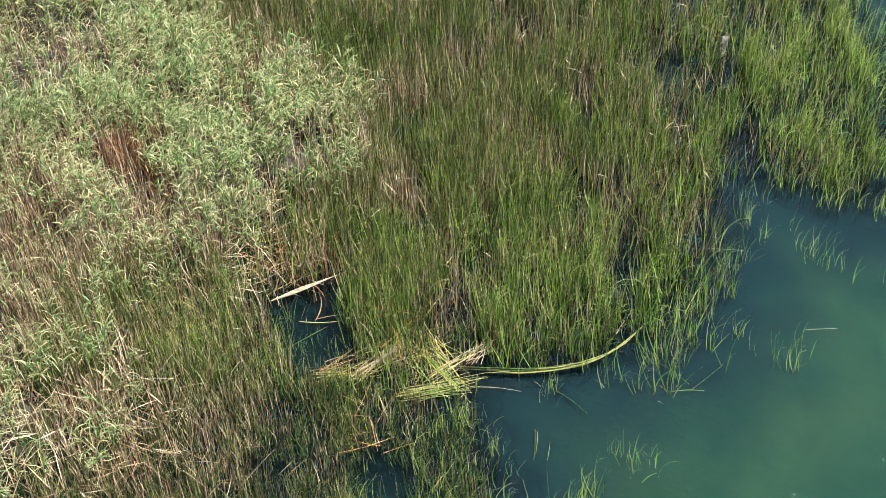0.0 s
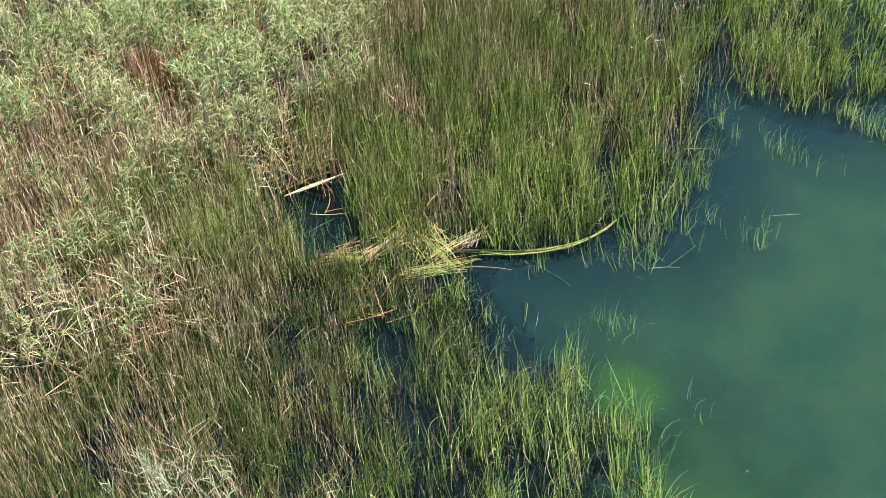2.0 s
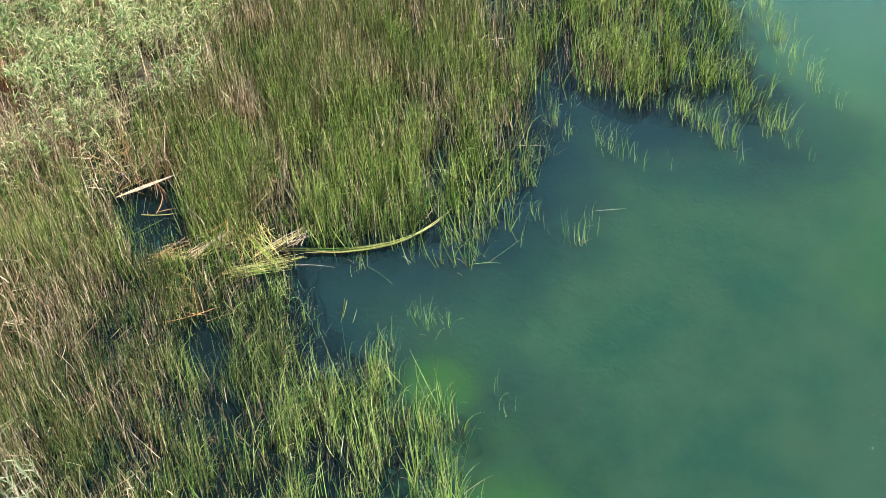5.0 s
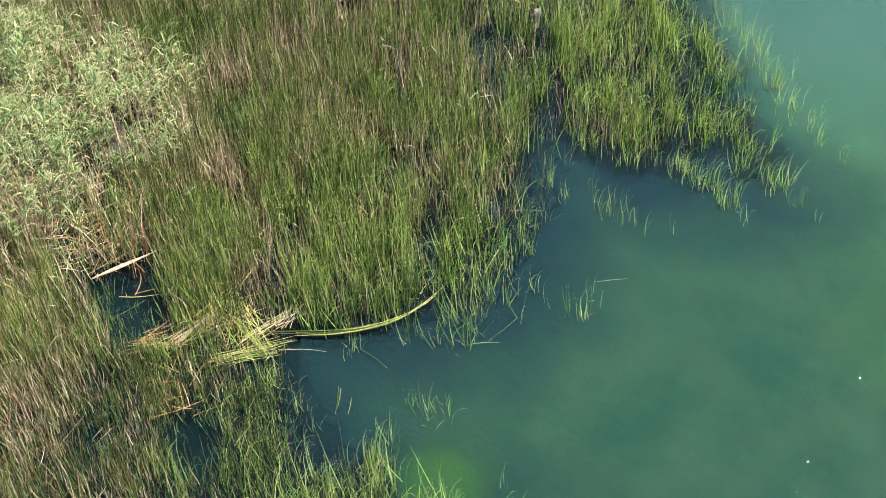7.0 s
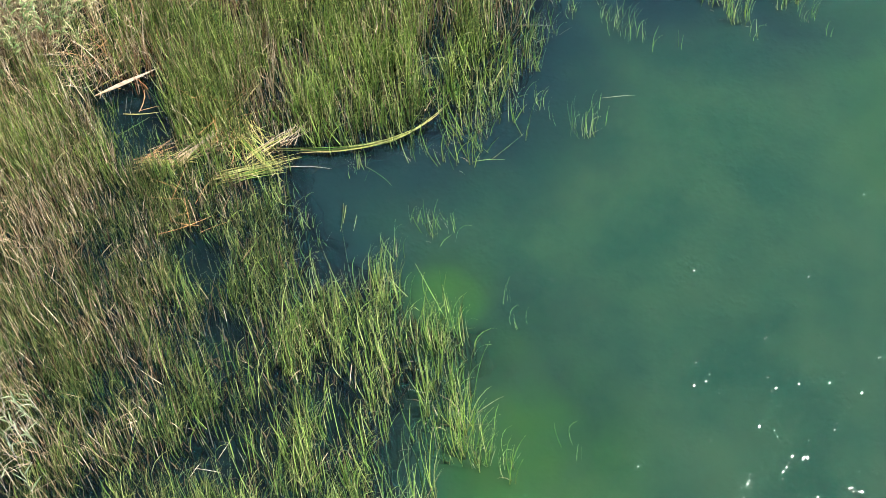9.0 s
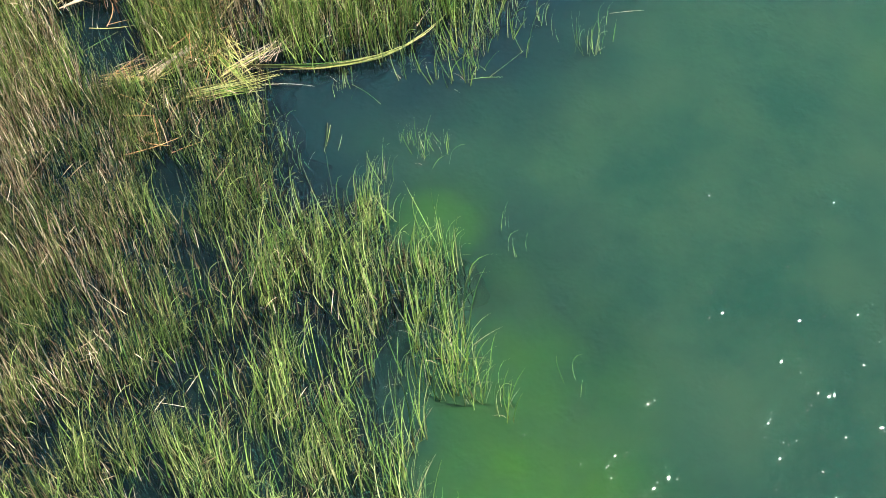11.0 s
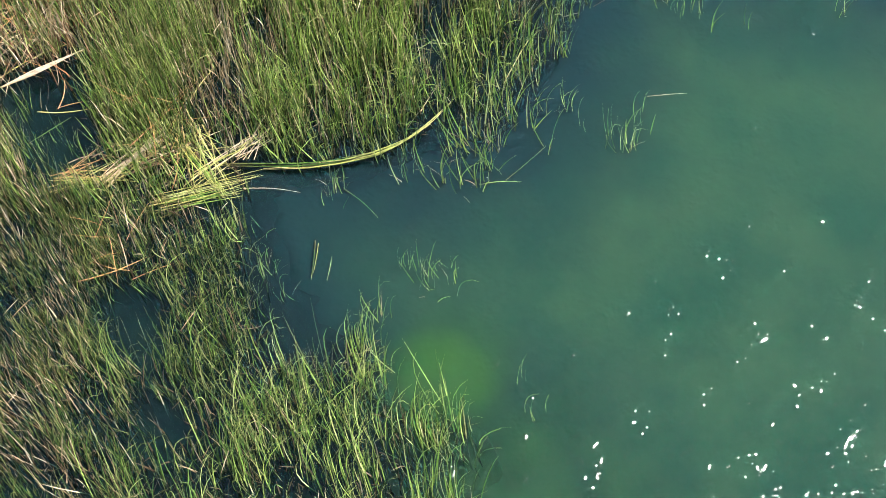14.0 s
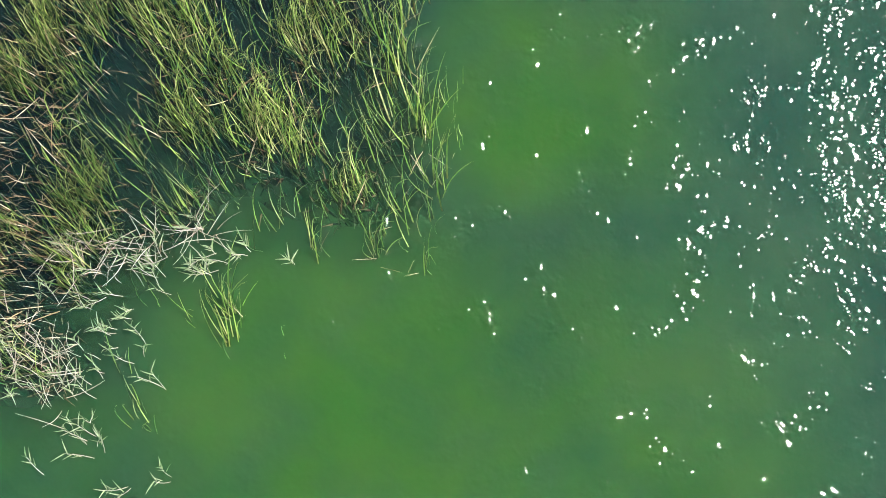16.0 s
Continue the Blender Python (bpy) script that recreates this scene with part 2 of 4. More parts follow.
GRASS = [(-5.6, 16), (-5.75, 8.4), (-4.7, 7.2), (-2.8, 6.6), (-2.0, 4.9), (-2.35, 4.0), (-3.35, 3.2), (-4.1, 1.7), (-5.0, 1.05), (-5.6, 0.0),
         (-5.4, -0.8), (-4.95, -1.2), (-5.2, -1.8), (-6.2, -2.6), (-7.5, -3.3), (-15, -5), (-15, 16)]
WEED = [(2.3, -2.8, 1.1), (3.5, -5.0, 2.2), (3.5, -7.4, 2.7), (0.6, -10.6, 3.4), (2.6, -9.7, 2.9), (2.4, -11.8, 3.8), (4.5, -12.0, 3.0), (11.0, 4.2, 2.8), (11.0, -0.2, 1.8)]

BLOOM = [(0.2, -7.8, 2.4, 0.5), (-1.9, -11.2, 2.4, 0.75), (2.35, -2.9, 1.0, 0.9), (3.1, -4.1, 1.4, 0.55), (3.3, -5.6, 2.0, 0.8), (3.2, -7.3, 2.2, 1.0), (1.2, -10.7, 4.0, 1.0), (2.6, -9.8, 2.6, 0.8), (3.6, -11.8, 3.6, 0.9), (11.0, 4.0, 3.2, 0.5), (11.0, -0.2, 2.2, 0.35)]


def soft(v, a, b):
    return np.clip((v - a) / (b - a), 0, 1)


def inside(pts, poly):
    x, y = pts[:, 0], pts[:, 1]
    hit = np.zeros(len(pts), bool)
    for (x0, y0), (x1, y1) in zip(poly, poly[1:] + poly[:1]):
        cross = (y0 > y) != (y1 > y)
        if y1 != y0:
            hit ^= cross & (x < (x1 - x0) * (y - y0) / (y1 - y0) + x0)
    return hit


def edge_distance(pts, poly):
    best = np.full(len(pts), 1e9)
    for a, b in zip(poly, poly[1:] + poly[:1]):
        a, d = np.array(a), np.array(b) - np.array(a)
        s = np.clip(((pts - a) @ d) / (d @ d), 0, 1)
        best = np.minimum(best, np.linalg.norm(pts - a - s[:, None] * d, axis=1))
    return best


def signed(pts, poly):
    """Metres inside (positive) or outside an outline."""
    return np.where(inside(pts, poly), 1, -1) * edge_distance(pts, poly)


def patchy(pts, scale, seed):
    """Smooth noise from 0 to 1 over the plan."""
    return np.array([0.5 + 0.5 * noise.fractal((x * scale + seed * 7.3, y * scale - seed * 3.1, seed * 1.7), 0.8, 2.0, 3) for x, y in pts])


def ground_height(pts):
    wet = np.clip(signed(pts, REEDS), -9, 3)
    land = np.clip(signed(pts, GRASS), -12, 4)
    z = -0.72 + 0.30 * np.maximum(wet, -2) + 0.06 * np.minimum(wet + 2, 0)
    z = np.where(wet > 0, -0.72 + 0.15 * np.minimum(wet, 2), z)
    for x, y, r in WEED:
        near = np.clip(1.3 * (0.78 - np.hypot(pts[:, 0] - x, pts[:, 1] - y) / r), 0, 1)
        bed = -1.5 + 0.5 * near * near * (3 - 2 * near)
        z = 0.5 * (z + bed + np.sqrt((z - bed) ** 2 + 0.01))
    land = land + 1.1 * (np.sin(pts[:, 0] * 2.3 + 1.1 * np.sin(pts[:, 1] * 1.7)) * np.sin(pts[:, 1] * 2.9 + pts[:, 0])) - 0.4
    return np.maximum(z, -0.12 + 0.13 * np.clip(land, -12, 4))


# ---- the large structure ----
def sheet(name, mat, lines_x, lines_y, height):
    X, Y = np.meshgrid(lines_x, lines_y)
    pts = np.stack([X.ravel(), Y.ravel()], 1)
    z = height(pts)
    nx, ny = len(lines_x), len(lines_y)
    i = (np.arange(ny - 1)[:, None] * nx + np.arange(nx - 1)).ravel()
    me = bpy.data.meshes.new(name)
    me.from_pydata(np.column_stack([pts, z]).tolist(), [], np.stack([i, i + 1, i + nx + 1, i + nx], 1).tolist())
    me.polygons.foreach_set("use_smooth", np.ones(len(me.polygons), bool))
    me.materials.append(mat)
    return new(name, me)


far = [-600, -250, -100, -45, -25]
grid_x = np.array(far + list(np.arange(-16, 16.1, 0.35)) + [-v for v in far[::-1]])
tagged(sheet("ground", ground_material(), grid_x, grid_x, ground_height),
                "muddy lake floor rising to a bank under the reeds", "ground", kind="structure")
fine_x = np.array(far + list(np.arange(-16, 16.05, 0.2)) + [-v for v in far[::-1]])
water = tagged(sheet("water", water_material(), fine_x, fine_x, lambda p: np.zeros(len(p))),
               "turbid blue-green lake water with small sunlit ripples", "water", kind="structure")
depths = water.data.attributes.new("depth", "FLOAT", "POINT")
at = np.empty(len(water.data.vertices) * 3, np.float32)
water.data.vertices.foreach_get("co", at)
depths.data.foreach_set("value", -ground_height(at.reshape(-1, 3)[:, :2].astype(float)).astype(np.float32))
# Distance from the reeds, shifted south, drives the shade painted on the water.
shade_fades = water.data.attributes.new("shade_fade", "FLOAT", "POINT")
shade_fades.data.foreach_set("value", np.clip((0.5 - signed(at.reshape(-1, 3)[:, :2].astype(float) + (-0.2, 0.45), REEDS)) / 3.4, 0, 1).astype(np.float32) + (soft(at.reshape(-1, 3)[:, 0], 6.5, 9.0) * soft(at.reshape(-1, 3)[:, 1], 3.8, 6.5)).astype(np.float32))
blooms = water.data.attributes.new("bloom", "FLOAT", "POINT")
flat = at.reshape(-1, 3)[:, :2].astype(float)
cloudy = np.zeros(len(flat))
for x, y, r, most in BLOOM:
    near = np.clip(1.25 - np.hypot(flat[:, 0] - x, flat[:, 1] - y) / r, 0, 1)
    cloudy = np.maximum(cloudy, most * near * near * (3 - 2 * near))
blooms.data.foreach_set("value", cloudy.astype(np.float32))
# Where the painted sky reflection lies, strongest to the northeast.
sky_sheens = water.data.attributes.new("sky_sheen", "FLOAT", "POINT")
pale = np.clip(1.2 - np.hypot(flat[:, 0] - 12.5, flat[:, 1] - 9.0) / 7.5, 0, 1)
sky_sheens.data.foreach_set("value", (0.6 * pale * pale * (3 - 2 * pale)).astype(np.float32))

# ---- plants ----
rng = np.random.default_rng(7)


def strips(foot, length, tilt, curl, heading, width, rows=6, power=1.6, taper=1.0, twist=0.0, root_width=0.6, fold=True, lie=None):
    """Blades, folded along the middle or plain: verts, faces and uv. foot Nx3; tilt: lean at the foot; curl: bend added to the tip; heading: its way; all radians; lie: a further lean, as x and y for each metre."""
    n = len(foot)
    s = np.linspace(0, 1, rows + 1)
    ang = tilt[:, None] + curl[:, None] * s[None, :] ** power
    step = (length / rows)[:, None]
    mid = (ang[:, 1:] + ang[:, :-1]) / 2
    out = np.concatenate([np.zeros((n, 1)), np.cumsum(np.sin(mid) * step, 1)], 1)
    up = np.concatenate([np.zeros((n, 1)), np.cumsum(np.cos(mid) * step, 1)], 1)
    hx, hy = np.cos(heading)[:, None], np.sin(heading)[:, None]
    line = np.stack([foot[:, 0:1] + out * hx, foot[:, 1:2] + out * hy, foot[:, 2:3] + up], 2)
    if lie is not None:
        line[:, :, :2] += lie[:, None, :] * (s[None, :] * length[:, None])[:, :, None]
    shape = np.minimum(1, root_width + s * 3) * np.clip(1 - s ** (2.2 * taper), 0.0, 1) + 0.02
    half = width[:, None] / 2 * shape[None, :]
    face = heading[:, None] + math.pi / 2 + (twist * rng.uniform(-1, 1, n))[:, None] * s[None, :] + rng.uniform(-0.9, 0.9, n)[:, None]
    side = np.stack([np.cos(face), np.sin(face), np.zeros_like(face)], 2) * half[:, :, None]
    dip = np.stack([np.cos(ang) * hx, np.cos(ang) * hy, -np.sin(ang)], 2) * (half * 0.45)[:, :, None]
    across = [line - side, line + dip, line + side] if fold else [line - side, line + side]
    w = len(across)
    verts = np.stack(across, 2).reshape(-1, 3)
    k = rows + 1
    base = (np.arange(n) * k * w)[:, None, None]
    r = (np.arange(rows) * w)[None, :, None]
    c = np.arange(w - 1)[None, None, :]
    a = base + r + c
    quads = np.stack([a, a + 1, a + w + 1, a + w], 3).reshape(-1, 4)
    v = np.broadcast_to(s[None, :, None], (n, k, w)).reshape(-1)
    u = np.broadcast_to(np.linspace(0, 1, w)[None, None, :], (n, k, w)).reshape(-1)
    return verts, quads, np.stack([u, v], 1)


def mesh_of(name, parts, mat):
    verts, quads, uvs, at = [], [], [], 0
    for v, q, w in parts:
        verts.append(v), quads.append(q + at), uvs.append(w)
        at += len(v)
    verts, quads, uvs = np.concatenate(verts), np.concatenate(quads), np.concatenate(uvs)
    me = bpy.data.meshes.new(name)
    me.vertices.add(len(verts))
    me.vertices.foreach_set("co", verts.astype(np.float32).ravel())
    me.loops.add(len(quads) * 4)
    me.loops.foreach_set("vertex_index", quads.astype(np.int32).ravel())
    me.polygons.add(len(quads))
    me.polygons.foreach_set("loop_start", np.arange(0, len(quads) * 4, 4, dtype=np.int32))
    me.polygons.foreach_set("use_smooth", np.ones(len(quads), bool))
    layer = me.uv_layers.new(name="UVMap")
    layer.data.foreach_set("uv", uvs[quads.ravel()].astype(np.float32).ravel())
    me.materials.append(mat)
    me.update(calc_edges=True)
    return me


def scatter(x0, x1, y0, y1, per_m2, keep):
    n = int((x1 - x0) * (y1 - y0) * per_m2)
    pts = np.column_stack([rng.uniform(x0, x1, n), rng.uniform(y0, y1, n)])
    return pts[rng.uniform(0, 1, n) < keep(pts)]


def tufts(centres, lo, hi, spread):
    """Feet of the blades of each tuft, and which tuft they belong to."""
    count = rng.integers(lo, hi + 1, len(centres))
    who = np.repeat(np.arange(len(centres)), count)
    feet = centres[who] + rng.normal(0, spread, (len(who), 2))
    return feet, who


def pool_free(pts, gap=0.0):
    ok = np.ones(len(pts))
    for k, p in enumerate(POOLS):
        ok *= signed(pts, p) < (gap if k else -0.15)
    return ok



def growth(p):
    """Shorter round the small pools and the fallen heap."""
    x, y = p.T
    low = soft(x, -4.2, -3.4) * soft(-x, -0.4, 0.1) * soft(y, -2.9, -2.2) * soft(-y, -0.9, -0.3)
    return (1 - 0.34 * low) * (1 - 0.26 * soft(-x, 1.0, 2.2) * soft(-y, 0.3, 1.2) * soft(y, -8.0, -6.5)) * (1 - 0.24 * soft(x, 3.5, 6.0))


def bare(p):
    """The heap, and the water in front of it, keep few reeds."""
    x, y = p.T
    return 1 - 0.35 * (soft(x, -2.8, -2.4) * soft(-x, -0.2, 0.1) * soft(y, -0.65, -0.35) * soft(-y, -0.75, -0.45))


def blade_set(feet, who, height, jitter, width, arch=0.45, z=-0.25, lean=-0.22, way=-0.9, loose=0.4, bend=0.26, rows=6, fold=True, power=2.7, lie=0.0):
    n = len(feet)
    m = who.max() + 1 if n else 0
    tall = rng.normal(1, 0.15, m)[who] * height * growth(feet) * rng.normal(1, jitter, n).clip(0.25, 1.4)
    heading = way + 0.08 * soft(feet[:, 0], 2.5, 5.0) * (feet[:, 1] > 0) + rng.normal(0, 0.75 * loose, m)[who] + rng.normal(0, 0.7 * loose, n)
    tilt = lean + rng.normal(0, 0.07, m)[who] + rng.normal(0, 0.05 + 0.12 * loose, n)
    curl = rng.normal(bend, 0.9 * bend, m)[who] + rng.normal(0, 0.5 * bend, n)
    arched = rng.uniform(0, 1, n) < arch + 0.08 * soft(feet[:, 0], 2.5, 5.0) * (feet[:, 1] > 0)
    curl = np.where(arched, rng.uniform(0.9, 2.6, n), curl)
    over = lie * (0.3 + 0.7 * soft(-feet[:, 1], 1.5, 4.5) * (1 - 0.6 * soft(-feet[:, 0], 1.0, 3.5))) if lie else np.zeros(n)
    over = np.column_stack([-0.25 * over + rng.normal(0, 0.05, m)[who], over + rng.normal(0, 0.05 + 0.25 * lie, m)[who]])
    return strips(np.column_stack([feet, np.full(n, z) if np.isscalar(z) else z]), tall - z if np.isscalar(z) else tall, tilt, curl, heading,
                  width * rng.uniform(0.7, 1.25, n), rows=rows, power=power, twist=2.6, fold=fold, lie=over)


# green cattails, north bed
def keep_north(p):
    d = signed(p, REEDS)
    west = signed(p, GRASS)
    k = soft(d, -0.05, 0.6 + 0.6 * soft(p[:, 0], 3.0, 5.5)) * 0.75 + 0.25 * (d > 0)
    k = k * (d > -0.05) * (west < 0.5 + 2.2 * soft(2.2 - p[:, 1], 0.0, 1.0)) * (p[:, 1] > -0.6) * pool_free(p, 0.12) * bare(p)
    gaps = np.minimum(patchy(p * np.array([3.2, 0.5]), 1.0, 3), patchy(p * np.array([1.6, 0.6]), 1.0, 9) + 0.04)
    k = k * (1 - 0.75 * np.exp(-((p[:, 0] + 3.2) ** 2 + (p[:, 1] - 2.4) ** 2) / 0.4))
    thin = soft(p[:, 0], 2.5, 6.5)
    return k * np.where(gaps < 0.38 + 0.095 * soft(p[:, 0], -0.5, 3.5), 0.03, 1.0) * (1 - 0.42 * soft(p[:, 0], 0.5, 3.5) + 0.08 * soft(p[:, 0], 4.0, 5.5)) * (1 - 0.15 * thin)


c_north = scatter(-7, 9.3, -0.6, 12.5, 120, keep_north)
feet, who = tufts(c_north, 7, 11, 0.11)
east = soft(c_north[who][:, 0], -1.5, 3.0)
# Leaves not picked get the darker green that stands in for shade.
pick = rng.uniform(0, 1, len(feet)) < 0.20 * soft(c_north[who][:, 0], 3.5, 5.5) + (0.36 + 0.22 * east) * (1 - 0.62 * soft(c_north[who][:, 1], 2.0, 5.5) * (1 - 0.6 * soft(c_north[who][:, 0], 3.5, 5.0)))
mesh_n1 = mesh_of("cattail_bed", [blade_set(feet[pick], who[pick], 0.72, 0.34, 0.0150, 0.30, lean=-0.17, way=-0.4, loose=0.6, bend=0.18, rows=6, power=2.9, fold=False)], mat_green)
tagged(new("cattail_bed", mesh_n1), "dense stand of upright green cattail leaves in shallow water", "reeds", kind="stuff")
mesh_n2 = mesh_of("dark_cattail_bed", [blade_set(feet[~pick], who[~pick], 0.68, 0.34, 0.0135, 0.10, lean=-0.13, way=-0.4, loose=0.6, bend=0.14, rows=4, fold=False)], mat_deep_shade)
tagged(new("dark_cattail_bed", mesh_n2), "crowded dark green cattail leaves inside the reed bed, with shade put into their colour", "reeds", kind="stuff")


# south bed: looser clumps with open water between
def south_column(p):
    """A dense green stand between the small pool and the open water."""
    return np.exp(-((p[:, 0] + 0.45) / 0.55) ** 4) * soft(p[:, 1], -3.6, -2.9) * soft(-p[:, 1], 0.8, 1.2)


def keep_south(p):
    d = signed(p, REEDS)
    k = soft(d, -0.05, 0.35) * (p[:, 1] < -0.3) * (signed(p, GRASS) < 2.4) * pool_free(p, 0.12) * bare(p)
    k = k * (0.5 + 0.16 * soft(-p[:, 1], 5.5, 6.5) + 0.5 * soft(-p[:, 0], 0.8, 2.0) * soft(p[:, 1], -7.0, -5.0))
    gaps = np.minimum(patchy(p * np.array([2.6, 1.0]), 1.0, 11), patchy(p * np.array([2.4, 0.8]), 2.2, 15) + 0.03)
    return k * np.where(gaps < 0.525 - 0.08 * np.exp(-((p[:, 0] - 0.4) ** 2 + (p[:, 1] + 7.3) ** 2) / 1.4) - 0.04 * soft(-p[:, 0], 2.0, 4.0) - 0.10 * np.exp(-((p[:, 0] + 1.9) ** 2 + (p[:, 1] + 0.7) ** 2) / 0.9) - 0.06 * np.exp(-((p[:, 0] - 1.8) ** 2 + (p[:, 1] + 3.8) ** 2) / 1.2) - 0.10 * soft(-p[:, 0], 1.2, 2.2) * soft(p[:, 1], -6.8, -5.2) - 0.07 * np.exp(-((p[:, 0] - 1.1) ** 2 + (p[:, 1] + 4.4) ** 2) / 1.8) + 0.03 * np.exp(-((p[:, 0] + 0.7) ** 2 + (p[:, 1] + 4.2) ** 2) / 1.2)
                        - 0.30 * south_column(p) - 0.10 * np.exp(-((p[:, 0] -0.1) ** 2 + (p[:, 1] +6.9) ** 2) / 0.6) - 0.10 * np.exp(-((p[:, 0] - 0.5) ** 2 + (p[:, 1] + 3.3) ** 2) / 0.3)
                        + 0.10 * np.exp(-((p[:, 0] + 2.4) ** 2 + (p[:, 1] + 3.6) ** 2) / 0.25), 0.04, 1.0)


c_south = scatter(-8, 3.1, -12, -0.3, 134, keep_south)
feet, who = tufts(c_south, 5, 9, 0.09)
cx, cy = c_south[who].T
west = soft(-cx, -0.2, 3.0) * soft(cy, -12, -5)
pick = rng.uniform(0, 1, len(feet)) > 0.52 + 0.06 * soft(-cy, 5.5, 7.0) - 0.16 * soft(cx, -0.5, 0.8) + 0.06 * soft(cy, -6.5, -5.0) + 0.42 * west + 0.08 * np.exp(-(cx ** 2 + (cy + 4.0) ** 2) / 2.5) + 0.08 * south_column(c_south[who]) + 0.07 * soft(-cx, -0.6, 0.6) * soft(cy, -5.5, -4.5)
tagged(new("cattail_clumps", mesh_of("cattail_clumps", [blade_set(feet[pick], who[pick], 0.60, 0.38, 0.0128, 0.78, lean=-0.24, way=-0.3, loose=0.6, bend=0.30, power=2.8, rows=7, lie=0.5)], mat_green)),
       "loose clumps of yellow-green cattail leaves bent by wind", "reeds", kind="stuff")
tagged(new("dark_cattail_clumps", mesh_of("dark_cattail_clumps", [blade_set(feet[~pick], who[~pick], 0.52, 0.36, 0.0132, 0.32, lean=-0.22, way=-0.3, loose=0.6, bend=0.26, power=2.8, lie=0.45, rows=5, fold=False)], mat_deep_shade)),
       "dark green cattail leaves among dead stalks, with shade put into their colour", "reeds", kind="stuff")


# dead stalks
def keep_dead(p):
    d = signed(p, REEDS)
    near_grass = np.exp(-np.maximum(-signed(p, GRASS), 0) / (2.1 + 1.3 * soft(p[:, 1], 1.0, 3.0)))
    k = (d > 0.25) * pool_free(p, -0.1) * bare(p) * np.clip(0.15 - 0.07 * soft(p[:, 0], 0.0, 2.5) + (0.9 + 0.2 * soft(p[:, 1], 1.0, 3.0)) * near_grass + 0.29 * soft(-p[:, 0], 1.0, 2.6) * (p[:, 1] < 0.2) + 0.8 * np.exp(-((p[:, 0] + 4.2) ** 2 + (p[:, 1] + 5.0) ** 2) / 1.0), 0, 1)
    k *= np.where(p[:, 1] < -5.5, 0.50 - 0.42 * soft(p[:, 0], -2.2, 0.6), 1)
    k *= 1 - (0.4 + 0.35 * soft(p[:, 0], -1.9, -1.1)) * soft(-p[:, 1], 2.0, 3.6) * soft(p[:, 0], -3.2, -1.2)
    k *= 1 - 0.6 * south_column(p)
    k = np.clip(k + 0.55 * np.exp(-((p[:, 0] + 3.2) ** 2 + (p[:, 1] - 2.4) ** 2) / 0.5), 0, 1)
    k *= 1 - 0.7 * soft(signed(p, GRASS), -0.2, 0.6) * soft(p[:, 1], 2.5, 4.5)
    return k * soft(patchy(p, 0.9, 5), 0.25, 0.6)


p_dead = scatter(-12, 7, -10, 12, 480, keep_dead)
n = len(p_dead)
gz = ground_height(p_dead)
dead = strips(np.column_stack([p_dead, gz]), (growth(p_dead) * rng.normal(0.54, 0.24, n).clip(0.12, 1.1) + 0.3 * soft(signed(p_dead, GRASS), -0.3, 0.5) + 0.08 * soft(p_dead[:, 1], 1.0, 3.0)) - np.minimum(gz, 0), rng.normal(0.03, 0.14, n), rng.normal(0, 0.25, n),
              rng.normal(0, 0.9, n), rng.uniform(0.007, 0.017, n), rows=4, taper=1.6, fold=False)
tagged(new("dead_reed_stalks", mesh_of("dead_reed_stalks", [dead], mat_dead)), "dry brown and tan stalks of last year's reeds", "dead reeds", kind="stuff")


# flattened dead stalks that cover the bank
p_mat = scatter(-13, -2.4, -5.5, 12, 60, lambda p: soft(signed(p, GRASS), -0.8, 0.1) * (0.35 + 0.65 * soft(-p[:, 1], -4.0, -1.5)))
n = len(p_mat)
mat = strips(np.column_stack([p_mat, np.maximum(ground_height(p_mat), 0.0) + rng.uniform(0.02, 0.25, n)]), rng.uniform(0.3, 0.85, n), rng.uniform(0.9, 1.6, n), rng.normal(0, 0.25, n),
             rng.uniform(0, 6.28, n), rng.uniform(0.008, 0.018, n), rows=3, taper=2, fold=False)
tagged(new("flattened_stalks", mesh_of("flattened_stalks", [mat], mat_dead)), "flattened mat of pinkish-tan dead stalks on the bank", "dead reeds", kind="stuff")


# short broken stubs between the standing leaves
p_stub = scatter(-8, 9, -11, 11, 130, lambda p: (signed(p, REEDS) > 0.15) * (signed(p, GRASS) < 0.3) * pool_free(p, -0.05) * (1 - 0.6 * south_column(p)) * soft(patchy(p, 1.3, 51), 0.3, 0.5) * (1 - 0.6 * soft(p[:, 0], 0.0, 4.0) * (p[:, 1] > 0)))
n = len(p_stub)
stub = strips(np.column_stack([p_stub, np.full(n, -0.25)]), rng.uniform(0.32, 0.62, n), rng.normal(0, 0.22, n), rng.normal(0, 0.5, n),
              rng.uniform(0, 6.28, n), rng.uniform(0.010, 0.022, n), rows=3, taper=2, fold=False)
tagged(new("reed_stubs", mesh_of("reed_stubs", [stub], mat_stub)), "short dark brown stubs of broken reeds standing in water", "dead reeds", kind="stuff")


# broken leaves caught across the canopy
p_caught = scatter(-8, 6, -9, 11, 2.6, lambda p: (signed(p, REEDS) > 0.2) * (signed(p, GRASS) < 0.5) * pool_free(p) * bare(p) * soft(patchy(p, 0.9, 41), 0.3, 0.6))
n = len(p_caught)
caught = strips(np.column_stack([p_caught, growth(p_caught) * rng.uniform(0.45, 0.95, n)]), rng.uniform(0.15, 0.5, n), rng.uniform(0.7, 1.6, n), rng.normal(0.3, 0.6, n),
                rng.normal(0.2, 1.0, n), rng.uniform(0.006, 0.011, n), rows=4, taper=2)
tagged(new("broken_reed_leaves", mesh_of("broken_reed_leaves", [caught], mat_dead)), "pale broken leaves caught across the standing reeds", "dead reeds", kind="stuff")


